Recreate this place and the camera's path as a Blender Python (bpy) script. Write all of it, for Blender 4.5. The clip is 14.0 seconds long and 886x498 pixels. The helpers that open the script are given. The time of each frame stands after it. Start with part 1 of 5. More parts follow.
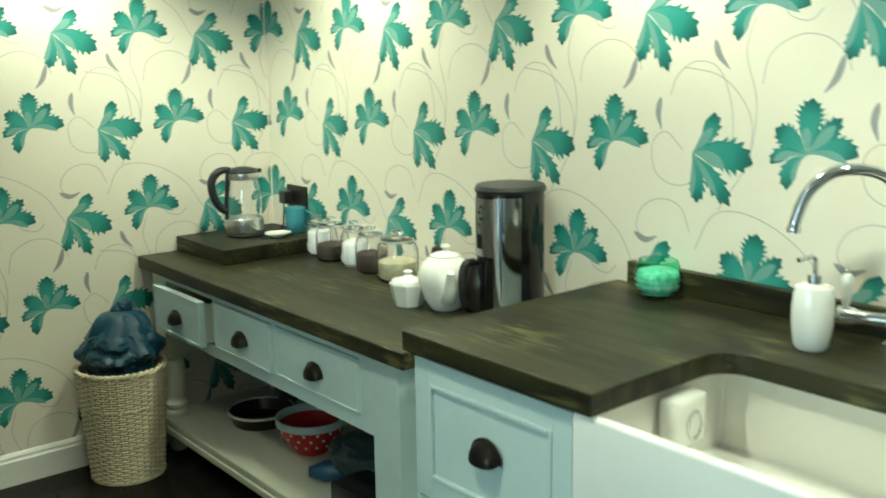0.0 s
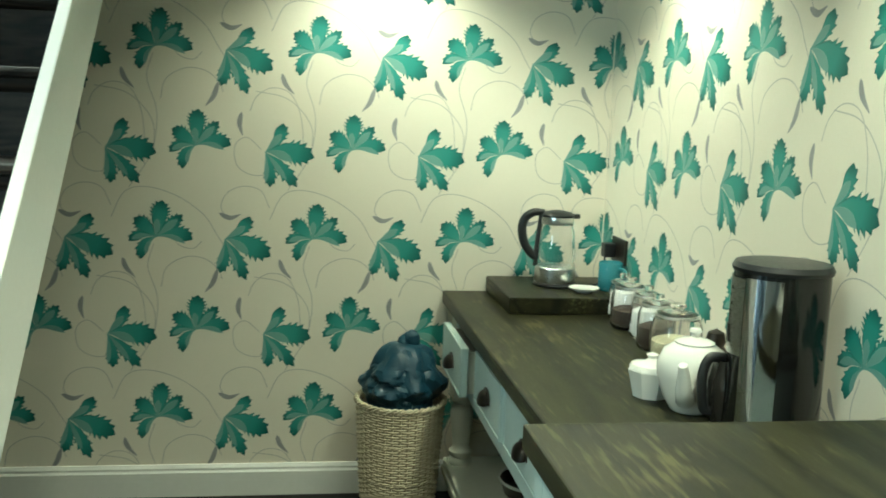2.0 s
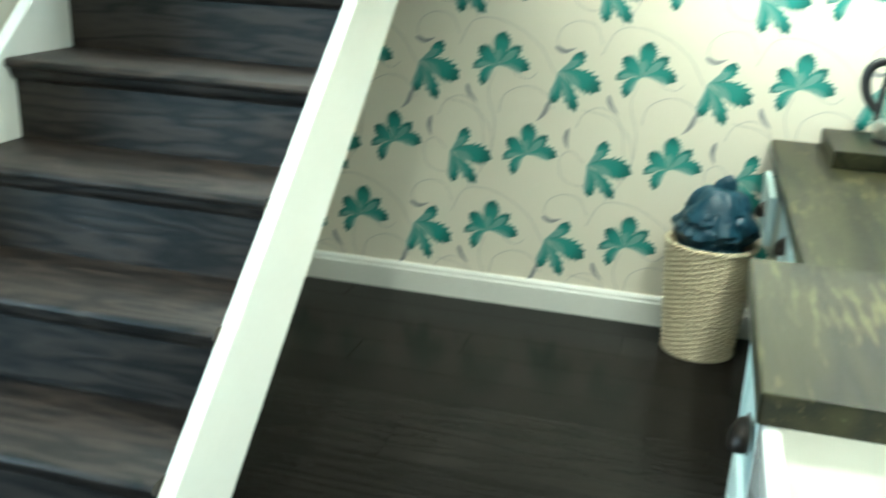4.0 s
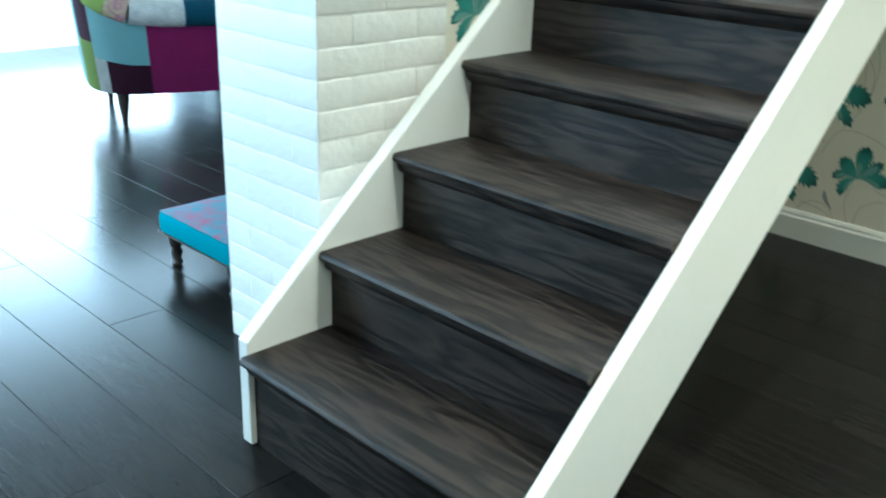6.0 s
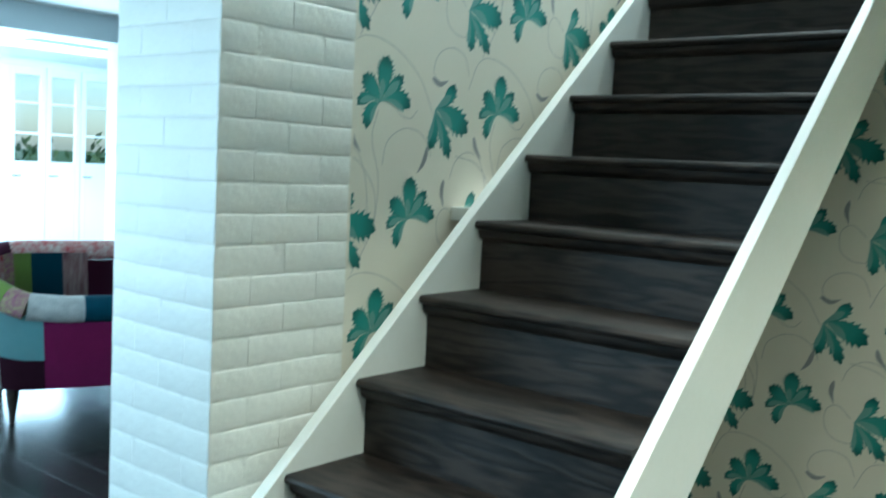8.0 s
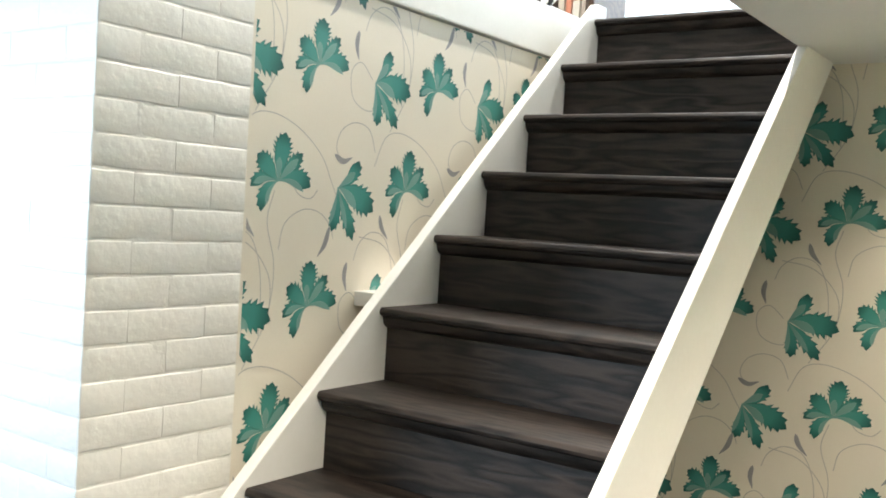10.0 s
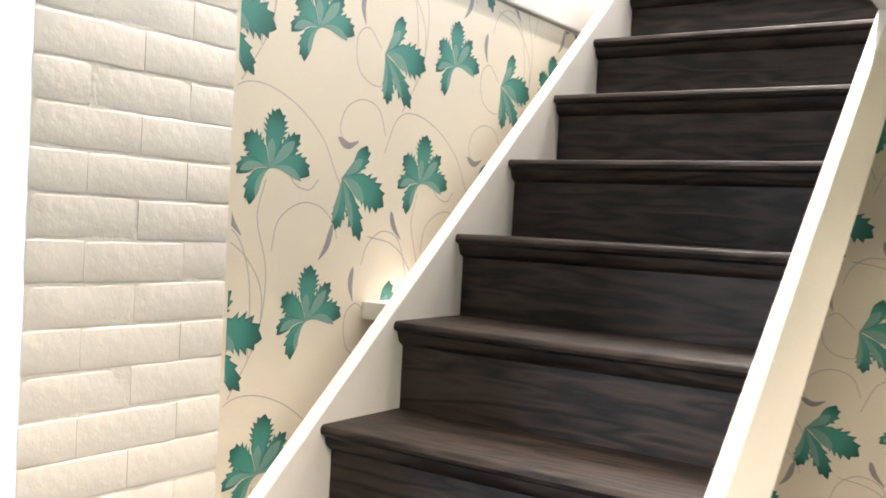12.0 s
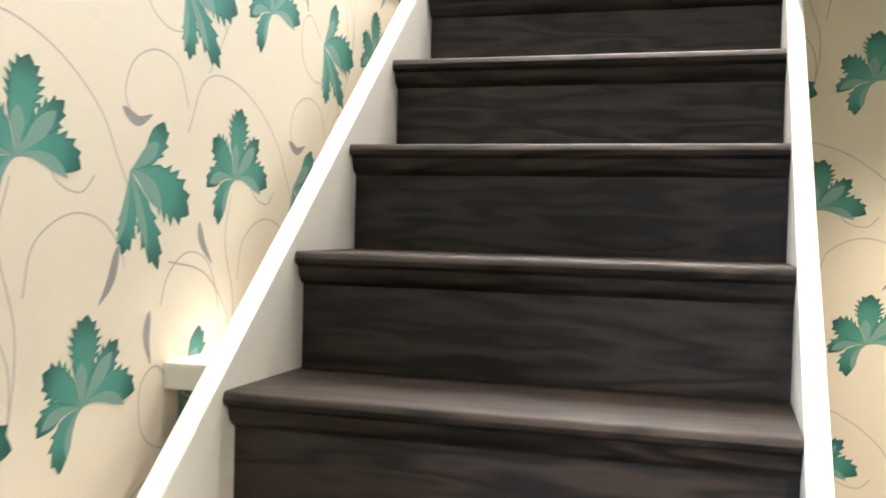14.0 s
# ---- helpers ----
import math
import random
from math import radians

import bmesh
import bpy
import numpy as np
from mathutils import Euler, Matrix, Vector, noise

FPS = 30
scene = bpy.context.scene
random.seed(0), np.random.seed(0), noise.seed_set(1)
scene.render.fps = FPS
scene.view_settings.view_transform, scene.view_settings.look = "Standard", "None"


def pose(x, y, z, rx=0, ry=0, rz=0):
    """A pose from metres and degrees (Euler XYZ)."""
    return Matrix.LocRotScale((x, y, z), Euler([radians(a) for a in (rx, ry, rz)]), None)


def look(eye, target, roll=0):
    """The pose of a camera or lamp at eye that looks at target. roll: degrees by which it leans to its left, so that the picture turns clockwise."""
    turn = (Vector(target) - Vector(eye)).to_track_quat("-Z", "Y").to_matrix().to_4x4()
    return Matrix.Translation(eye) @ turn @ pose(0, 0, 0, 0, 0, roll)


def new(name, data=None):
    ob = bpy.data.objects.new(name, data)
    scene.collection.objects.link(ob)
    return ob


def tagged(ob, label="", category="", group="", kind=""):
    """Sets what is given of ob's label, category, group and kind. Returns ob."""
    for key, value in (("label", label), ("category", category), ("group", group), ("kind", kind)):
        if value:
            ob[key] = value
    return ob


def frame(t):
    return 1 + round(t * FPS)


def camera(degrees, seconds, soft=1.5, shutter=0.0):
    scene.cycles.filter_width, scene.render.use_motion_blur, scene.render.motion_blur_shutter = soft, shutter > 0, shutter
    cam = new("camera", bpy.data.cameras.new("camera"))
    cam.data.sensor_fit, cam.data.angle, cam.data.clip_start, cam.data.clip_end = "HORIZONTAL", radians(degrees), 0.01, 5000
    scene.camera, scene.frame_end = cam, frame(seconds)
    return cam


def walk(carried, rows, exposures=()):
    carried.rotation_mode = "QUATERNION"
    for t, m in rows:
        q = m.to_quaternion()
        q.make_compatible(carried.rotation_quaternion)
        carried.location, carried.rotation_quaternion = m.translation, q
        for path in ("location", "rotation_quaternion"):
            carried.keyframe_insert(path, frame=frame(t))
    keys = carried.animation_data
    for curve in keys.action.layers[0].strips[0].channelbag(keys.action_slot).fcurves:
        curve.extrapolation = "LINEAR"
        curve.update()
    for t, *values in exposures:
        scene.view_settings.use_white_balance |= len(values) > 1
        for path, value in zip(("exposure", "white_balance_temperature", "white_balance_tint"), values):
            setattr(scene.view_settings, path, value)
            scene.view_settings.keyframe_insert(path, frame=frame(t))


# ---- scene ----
cam = camera(49.9, 14.0, soft=1.7, shutter=0.5)
PATH = [
    (0, (-1.55, -3.429, 1.47), (-0.298, -1.92, 1.077), -0.8),
    (0.5, (-1.278, -3.36, 1.459), (-0.174, -1.733, 1.095), 0.6),
    (1, (-1.171, -3.368, 1.439), (-0.189, -1.657, 1.11), -0.4),
    (1.5, (-0.83, -3.323, 1.449), (-0.352, -1.407, 1.131), 1.8),
    (2, (-0.725, -3.344, 1.417), (-0.42, -1.39, 1.12), 2.3),
    (2.2, (-0.656, -3.357, 1.405), (-0.436, -1.39, 1.116), 2.3),
    (4.3, (-0.420, -3.497, 1.410), (-1.103, -1.762, 0.687), 1.8),
    (4.5, (-0.390, -3.447, 1.426), (-1.221, -1.799, 0.654), 0.9),
    (5, (-0.360, -3.463, 1.366), (-1.452, -1.975, 0.595), -0.6),
    (5.5, (-0.378, -3.473, 1.287), (-1.619, -2.095, 0.538), -1.3),
    (6, (-0.409, -3.498, 1.295), (-1.721, -2.178, 0.565), 1.9),
    (6.5, (-0.439, -3.508, 1.319), (-1.899, -2.257, 0.769), 2.7),
    (7, (-0.423, -3.515, 1.354), (-1.83, -2.151, 0.952), 3.8),
    (7.5, (-0.415, -3.505, 1.378), (-1.769, -2.064, 1.078), 3.7),
    (8, (-0.388, -3.482, 1.418), (-1.664, -1.952, 1.245), 2.9),
    (8.5, (-0.387, -3.464, 1.479), (-1.609, -1.883, 1.389), 3.4),
    (9, (-0.393, -3.453, 1.537), (-1.581, -1.845, 1.502), 4.4),
    (9.2, (-0.402, -3.433, 1.537), (-1.587, -1.823, 1.482), 4.2),
    (11.3, (-0.669, -3.105, 1.521), (-1.775, -1.44, 1.445), 2.7),
    (11.5, (-0.702, -3.082, 1.521), (-1.821, -1.425, 1.446), 2.3),
    (12, (-0.796, -3.0, 1.491), (-1.931, -1.354, 1.437), 3.0),
    (12.5, (-1.01, -2.893, 1.48), (-2.081, -1.205, 1.438), 1.5),
    (13, (-1.155, -2.809, 1.473), (-2.041, -1.016, 1.43), 1.3),
    (13.5, (-1.299, -2.661, 1.483), (-2.007, -0.792, 1.425), 0.9),
    (14, (-1.397, -2.53, 1.513), (-1.972, -0.615, 1.468), 1.4),
]
EXPOSURES = [
    (0.0, 0.12, 5600, -19), (2.2, 0.04, 5450, -20), (4.4, 1.18, 5020, -10), (5.4, 1.04, 5080, -6), (6.3, 0.52, 4950, -8), (7.5, 0.15, 4800, -12), (8.5, 0.44, 5050, -8), (9.0, 0.58, 5400, -2),
    (11.3, 1.15, 6400, 20), (12.5, 1.18, 6350, 20), (14.0, 1.38, 6400, 18),
]
walk(cam, [(t, look(eye, target, roll)) for t, eye, target, roll in PATH], EXPOSURES)

# ---- light: daylight through the garden room and the upper window, downlights in the kitchen ceiling ----
SUN_EL, SUN_AZ = radians(48), radians(200)
world = bpy.data.worlds.new("sky")
scene.world = world
world.use_nodes = True
wn = world.node_tree.nodes
sky = wn.new("ShaderNodeTexSky")
sky.sky_type, sky.sun_disc = "NISHITA", False
sky.sun_elevation, sky.sun_rotation = SUN_EL, SUN_AZ
wn["Background"].inputs["Strength"].default_value = 0.15
world.node_tree.links.new(sky.outputs["Color"], wn["Background"].inputs["Color"])


def lamp(name, kind, m, power, color, **more):
    data = bpy.data.lights.new(name, kind)
    data.energy, data.color = power, color
    for key, value in more.items():
        if key == "size":
            data.size = value
        elif key == "size_y":
            data.shape, data.size_y = "RECTANGLE", value
        elif key == "spot":
            data.spot_size, data.spot_blend = radians(value), 0.7
        elif key == "soft":
            data.shadow_soft_size = value
        elif key == "angle":
            data.angle = radians(value)
    ob = new(name, data)
    ob.matrix_world = m
    return ob


lamp("sun", "SUN", look((0, 0, 0), (-math.sin(SUN_AZ) * math.cos(SUN_EL), -math.cos(SUN_AZ) * math.cos(SUN_EL), -math.sin(SUN_EL))), 3.0, (1.0, 0.95, 0.87), angle=0.5)
COOL, WARM = (0.80, 0.92, 1.0), (1.0, 0.86, 0.66)
# skylight in the wide opening to the garden room and in the upper window
lamp("garden_opening_daylight", "AREA", look((-7.65, -1.6, 0.95), (-2, -1.9, 0.9)), 230, COOL, size=4.0, size_y=1.4)
lamp("south_window_daylight", "AREA", look((-4.5, -5.15, 1.5), (-1.9, -2.3, 0.4)), 80, COOL, size=1.8, size_y=1.15)
lamp("upper_window_daylight", "AREA", look((-1.7, 2.55, 3.5), (-1.8, -1.0, 2.0)), 120, COOL, size=2.2, size_y=1.6)
lamp("garden_roof_daylight", "AREA", look((-10.0, -0.6, 2.9), (-10.0, -0.6, 0)), 900, COOL, size=4.0, size_y=7.0)
UPLIGHTS = [(-1.75, -1.1), (-1.75, 0.5)]
for px, py in UPLIGHTS:
    lamp("landing_lamp", "SPOT", look((px, py, 4.66), (px, py, 0)), 200, (1.0, 0.9, 0.76), spot=120, soft=0.05)
# the lamp at (-1.0, -2.15) is made up, added to brighten the brick pier
DOWNLIGHTS = [(-0.43, -0.32), (0.08, -0.78), (0.08, -1.95), (-0.10, -2.95), (-1.0, -2.15), (-0.75, -4.4)]
for px, py in DOWNLIGHTS:
    lamp("downlight_lamp", "SPOT", look((px, py, 2.075), (px, py, 0)), 44 if px > -0.9 else 49, WARM, spot=130, soft=0.035)

# ---- measures of the place ----
WALL_E, WALL_W, CEIL, UPPER = 0.390, -2.223, 2.10, 2.286
W_REP, H_REP, TIP_Z = 0.53, 0.643, 1.375
ST_L, ST_R, ST_Y, ST_GO, ST_Z, ST_RI = -2.106, -1.301, -2.437, 0.2325, 0.246, 0.2035
PIL_S, PIL_N, PIL_W = -2.118, -1.690, -2.655


# ---- materials ----
def mat(name, base, rough=0.5, metal=0.0, other=None, scale=6.0, amount=0.5, detail=None, bump=0.0, bump_scale=60.0, stretch=(1, 1, 1),
        spec=0.5, coat=0.0, vary=0.0, rough_vary=0.1):
    """Base colour mixed with another one by large stains and fine grain; bump from the grain; each piece a little different."""
    m = bpy.data.materials.new(name)
    m.use_nodes = True
    n, l = m.node_tree.nodes, m.node_tree.links
    b = n["Principled BSDF"]
    b.inputs["Roughness"].default_value, b.inputs["Metallic"].default_value = rough, metal
    b.inputs["Specular IOR Level"].default_value, b.inputs["Coat Weight"].default_value = spec, coat
    other = other or tuple(c * 0.8 for c in base)
    co = n.new("ShaderNodeTexCoord")
    mp = n.new("ShaderNodeMapping")
    mp.inputs["Scale"].default_value = stretch
    l.new(co.outputs["Object"], mp.inputs["Vector"])
    info = n.new("ShaderNodeObjectInfo")
    big, fine = n.new("ShaderNodeTexNoise"), n.new("ShaderNodeTexNoise")
    for t, s, d in ((big, scale, 4), (fine, detail or scale * 9, 6)):
        t.noise_dimensions = "4D"
        t.inputs["Scale"].default_value, t.inputs["Detail"].default_value, t.inputs["Roughness"].default_value = s, d, 0.62
        l.new(mp.outputs["Vector"], t.inputs["Vector"])
        w = n.new("ShaderNodeMath")
        w.operation = "MULTIPLY"
        w.inputs[1].default_value = 37.0
        l.new(info.outputs["Random"], w.inputs[0])
        l.new(w.outputs[0], t.inputs["W"])
    add = n.new("ShaderNodeMix")
    add.data_type = "FLOAT"
    add.inputs[0].default_value = 0.45
    l.new(big.outputs["Fac"], add.inputs[2])
    l.new(fine.outputs["Fac"], add.inputs[3])
    rng = n.new("ShaderNodeMapRange")
    rng.inputs["From Min"].default_value, rng.inputs["From Max"].default_value, rng.inputs["To Max"].default_value = 0.36, 0.64, amount
    l.new(add.outputs[0], rng.inputs["Value"])
    mix = n.new("ShaderNodeMix")
    mix.data_type = "RGBA"
    mix.inputs[6].default_value, mix.inputs[7].default_value = (*base, 1), (*other, 1)
    l.new(rng.outputs["Result"], mix.inputs[0])
    color = mix.outputs[2]
    if vary:
        hsv = n.new("ShaderNodeHueSaturation")
        v = n.new("ShaderNodeMapRange")
        v.inputs["To Min"].default_value, v.inputs["To Max"].default_value = 1 - vary, 1 + vary
        l.new(info.outputs["Random"], v.inputs["Value"])
        l.new(v.outputs["Result"], hsv.inputs["Value"])
        l.new(color, hsv.inputs["Color"])
        color = hsv.outputs["Color"]
    l.new(color, b.inputs["Base Color"])
    rr = n.new("ShaderNodeMapRange")
    rr.inputs["To Min"].default_value, rr.inputs["To Max"].default_value = max(0.02, rough - rough_vary), min(1, rough + rough_vary)
    l.new(fine.outputs["Fac"], rr.inputs["Value"])
    l.new(rr.outputs["Result"], b.inputs["Roughness"])
    if bump:
        bt = n.new("ShaderNodeTexNoise")
        bt.inputs["Scale"].default_value, bt.inputs["Detail"].default_value = bump_scale, 5
        l.new(mp.outputs["Vector"], bt.inputs["Vector"])
        bp = n.new("ShaderNodeBump")
        bp.inputs["Strength"].default_value, bp.inputs["Distance"].default_value = bump, 0.004
        l.new(bt.outputs["Fac"], bp.inputs["Height"])
        l.new(bp.outputs["Normal"], b.inputs["Normal"])
    return m


def wood(name, dark, light, rough, ring=14.0, along=(1, 12, 12), bump=0.25, vary=0.15, spec=0.5, coat=0.0, fibre=0.70, wear=None):
    """Stained wood with drawn-out grain and cathedral figure."""
    m = bpy.data.materials.new(name)
    m.use_nodes = True
    n, l = m.node_tree.nodes, m.node_tree.links
    b = n["Principled BSDF"]
    b.inputs["Specular IOR Level"].default_value, b.inputs["Coat Weight"].default_value = spec, coat
    b.inputs["Coat Roughness"].default_value = 0.25
    co, info, mp = n.new("ShaderNodeTexCoord"), n.new("ShaderNodeObjectInfo"), n.new("ShaderNodeMapping")
    mp.inputs["Scale"].default_value = along
    off = n.new("ShaderNodeVectorMath")
    off.operation = "ADD"
    sc = n.new("ShaderNodeVectorMath")
    sc.operation = "SCALE"
    sc.inputs[0].default_value = (7.3, 3.1, 5.7)
    l.new(info.outputs["Random"], sc.inputs["Scale"])
    l.new(co.outputs["Object"], off.inputs[0])
    l.new(sc.outputs[0], off.inputs[1])
    l.new(off.outputs[0], mp.inputs["Vector"])
    warp = n.new("ShaderNodeTexNoise")
    warp.inputs["Scale"].default_value, warp.inputs["Detail"].default_value = 0.9, 2
    l.new(mp.outputs["Vector"], warp.inputs["Vector"])
    mul = n.new("ShaderNodeMath")
    mul.operation = "MULTIPLY"
    mul.inputs[1].default_value = ring
    l.new(warp.outputs["Fac"], mul.inputs[0])
    sine = n.new("ShaderNodeMath")
    sine.operation = "PINGPONG"
    sine.inputs[1].default_value = 1.0
    l.new(mul.outputs[0], sine.inputs[0])
    fine = n.new("ShaderNodeTexNoise")
    fine.inputs["Scale"].default_value, fine.inputs["Detail"].default_value, fine.inputs["Roughness"].default_value = 24.0, 7, 0.75
    l.new(mp.outputs["Vector"], fine.inputs["Vector"])
    mx = n.new("ShaderNodeMix")
    mx.data_type = "FLOAT"
    mx.inputs[0].default_value = fibre
    l.new(sine.outputs[0], mx.inputs[2])
    l.new(fine.outputs["Fac"], mx.inputs[3])
    ramp = n.new("ShaderNodeValToRGB")
    ramp.color_ramp.elements[0].position, ramp.color_ramp.elements[1].position = 0.30, 0.70
    ramp.color_ramp.elements[0].color, ramp.color_ramp.elements[1].color = (*dark, 1), (*light, 1)
    l.new(mx.outputs[0], ramp.inputs["Fac"])
    hsv, v = n.new("ShaderNodeHueSaturation"), n.new("ShaderNodeMapRange")
    v.inputs["To Min"].default_value, v.inputs["To Max"].default_value = 1 - vary, 1 + vary
    l.new(info.outputs["Random"], v.inputs["Value"])
    l.new(v.outputs["Result"], hsv.inputs["Value"])
    l.new(ramp.outputs["Color"], hsv.inputs["Color"])
    if wear:
        rub, spots, hit, tint = n.new("ShaderNodeTexNoise"), n.new("ShaderNodeTexNoise"), n.new("ShaderNodeMath"), n.new("ShaderNodeMix")
        rub.inputs["Scale"].default_value, spots.inputs["Scale"].default_value, spots.inputs["Detail"].default_value = 4.5, 26.0, 6
        l.new(co.outputs["Object"], rub.inputs["Vector"])
        l.new(mp.outputs["Vector"], spots.inputs["Vector"])
        spots.inputs["Scale"].default_value = 7.0
        hit.operation = "MULTIPLY"
        l.new(rub.outputs["Fac"], hit.inputs[0])
        l.new(spots.outputs["Fac"], hit.inputs[1])
        worn = n.new("ShaderNodeMapRange")
        worn.inputs["From Min"].default_value, worn.inputs["From Max"].default_value, worn.inputs["To Max"].default_value = 0.30, 0.42, 0.75
        l.new(hit.outputs[0], worn.inputs["Value"])
        tint.data_type = "RGBA"
        tint.inputs[7].default_value = (*wear, 1)
        l.new(worn.outputs["Result"], tint.inputs[0])
        l.new(hsv.outputs["Color"], tint.inputs[6])
        l.new(tint.outputs[2], b.inputs["Base Color"])
    else:
        l.new(hsv.outputs["Color"], b.inputs["Base Color"])
    rr = n.new("ShaderNodeMapRange")
    rr.inputs["To Min"].default_value, rr.inputs["To Max"].default_value = rough - 0.08, rough + 0.12
    l.new(fine.outputs["Fac"], rr.inputs["Value"])
    l.new(rr.outputs["Result"], b.inputs["Roughness"])
    bp = n.new("ShaderNodeBump")
    bp.inputs["Strength"].default_value, bp.inputs["Distance"].default_value = bump, 0.002
    l.new(mx.outputs[0], bp.inputs["Height"])
    l.new(bp.outputs["Normal"], b.inputs["Normal"])
    return m


def glass(name, color=(1, 1, 1), rough=0.02, ior=1.45):
    m = bpy.data.materials.new(name)
    m.use_nodes = True
    b = m.node_tree.nodes["Principled BSDF"]
    b.inputs["Base Color"].default_value = (*color, 1)
    b.inputs["Roughness"].default_value, b.inputs["IOR"].default_value, b.inputs["Transmission Weight"].default_value = rough, ior, 1.0
    return m


def leaf_print():
    """Printed leaf: teal with a dark rim, fading to grey with pale veins towards the stalk. UV: along and across each lobe."""
    m = bpy.data.materials.new("teal_leaf_print")
    m.use_nodes = True
    n, l = m.node_tree.nodes, m.node_tree.links
    b = n["Principled BSDF"]
    b.inputs["Roughness"].default_value = 0.5
    uv, sep = n.new("ShaderNodeUVMap"), n.new("ShaderNodeSeparateXYZ")
    uv.uv_map = "lobe"
    l.new(uv.outputs["UV"], sep.inputs[0])
    along = n.new("ShaderNodeValToRGB")
    e = along.color_ramp.elements
    e[0].position, e[0].color = 0.14, (0.19, 0.35, 0.31, 1)
    e[1].position, e[1].color = 1.0, (0.007, 0.08, 0.07, 1)
    mid = e.new(0.36)
    mid.color = (0.075, 0.31, 0.26, 1)
    mid = e.new(0.74)
    mid.color = (0.050, 0.255, 0.215, 1)
    l.new(sep.outputs[0], along.inputs["Fac"])
    rim = n.new("ShaderNodeMapRange")
    rim.inputs["From Min"].default_value, rim.inputs["From Max"].default_value, rim.inputs["To Max"].default_value = 0.74, 1.0, 0.6
    l.new(sep.outputs[1], rim.inputs["Value"])
    mix = n.new("ShaderNodeMix")
    mix.data_type = "RGBA"
    mix.inputs[7].default_value = (0.006, 0.055, 0.05, 1)
    l.new(rim.outputs["Result"], mix.inputs[0])
    l.new(along.outputs["Color"], mix.inputs[6])
    vein = n.new("ShaderNodeMapRange")
    vein.inputs["From Min"].default_value, vein.inputs["From Max"].default_value = 0.10, 0.02
    vein.inputs["To Max"].default_value = 0.6
    l.new(sep.outputs[1], vein.inputs["Value"])
    fade = n.new("ShaderNodeMapRange")
    fade.inputs["From Min"].default_value, fade.inputs["From Max"].default_value = 0.75, 0.45
    l.new(sep.outputs[0], fade.inputs["Value"])
    both = n.new("ShaderNodeMath")
    both.operation = "MULTIPLY"
    l.new(vein.outputs["Result"], both.inputs[0])
    l.new(fade.outputs["Result"], both.inputs[1])
    mix2 = n.new("ShaderNodeMix")
    mix2.data_type = "RGBA"
    mix2.inputs[7].default_value = (0.52, 0.61, 0.57, 1)
    l.new(both.outputs[0], mix2.inputs[0])
    l.new(mix.outputs[2], mix2.inputs[6])
    l.new(mix2.outputs[2], b.inputs["Base Color"])
    return m


PAPER = mat("cream_wallpaper", (0.80, 0.74, 0.62), 0.55, other=(0.74, 0.68, 0.56), scale=2.5, amount=0.5, detail=140, bump=0.12, bump_scale=260)
LEAF = leaf_print()
STALK = mat("grey_stalk_print", (0.46, 0.43, 0.39), 0.5, other=(0.60, 0.56, 0.50), scale=20)
BUD = mat("grey_bud_print", (0.27, 0.26, 0.26), 0.45, other=(0.42, 0.41, 0.40), scale=25)
WHITE = mat("white_gloss_paint", (0.80, 0.79, 0.74), 0.35, other=(0.74, 0.73, 0.67), scale=5, amount=0.6, detail=60, bump=0.05, bump_scale=30)
SKIRT = mat("white_skirting_paint", (0.80, 0.79, 0.74), 0.4, other=(0.72, 0.71, 0.65), scale=4, amount=0.6, detail=50, bump=0.05)
PLASTER = mat("white_ceiling_paint", (0.80, 0.79, 0.76), 0.75, other=(0.76, 0.75, 0.71), scale=2, amount=0.6, detail=80, bump=0.08, bump_scale=120)
WALLPAINT = mat("pale_grey_wall_paint", (0.62, 0.66, 0.67), 0.8, other=(0.56, 0.60, 0.62), scale=1.5, amount=0.6, detail=90, bump=0.08, bump_scale=120)
BRICKPAINT = mat("white_painted_brick", (0.84, 0.82, 0.76), 0.42, other=(0.78, 0.76, 0.70), scale=14, amount=0.6, detail=90, bump=0.40, bump_scale=45, vary=0.02)
MORTAR = mat("white_painted_mortar", (0.80, 0.78, 0.72), 0.5, scale=20, amount=0.5, bump=0.6, bump_scale=50)
STAIRWOOD = wood("dark_stained_oak", (0.0072, 0.0056, 0.0045), (0.0360, 0.0262, 0.0205), 0.44, along=(2.6, 18, 18), bump=0.55, vary=0.15, spec=0.28, ring=12, fibre=0.54)
FLOORWOOD = wood("dark_floorboard", (0.007, 0.0065, 0.006), (0.017, 0.0150, 0.0130), 0.21, along=(1.2, 13, 13), bump=0.03, vary=0.25, spec=0.10, fibre=0.8)
WORKTOP = wood("dark_waxed_worktop", (0.0085, 0.0080, 0.0038), (0.027, 0.0255, 0.0095), 0.40, along=(11, 1.3, 11), bump=0.2, vary=0.12, ring=8, spec=0.26, fibre=0.55, wear=(0.115, 0.103, 0.042))
DUCKEGG = mat("duck_egg_paint", (0.56, 0.66, 0.64), 0.45, other=(0.50, 0.60, 0.58), scale=4, amount=0.6, detail=45, bump=0.08, bump_scale=25)
CREAM = mat("cream_cabinet_paint", (0.60, 0.60, 0.50), 0.45, other=(0.53, 0.53, 0.43), scale=4, amount=0.6, detail=45, bump=0.08, bump_scale=25)
IRON = mat("dark_bronze", (0.06, 0.05, 0.045), 0.38, 0.9, other=(0.10, 0.085, 0.07), scale=30, bump=0.15)
CHROME = mat("polished_chrome", (0.82, 0.83, 0.84), 0.08, 1.0, other=(0.75, 0.76, 0.77), scale=8, amount=0.3, rough_vary=0.04)
STEEL = mat("brushed_steel", (0.72, 0.72, 0.70), 0.28, 1.0, other=(0.6, 0.6, 0.59), scale=10, stretch=(1, 1, 14), rough_vary=0.06)
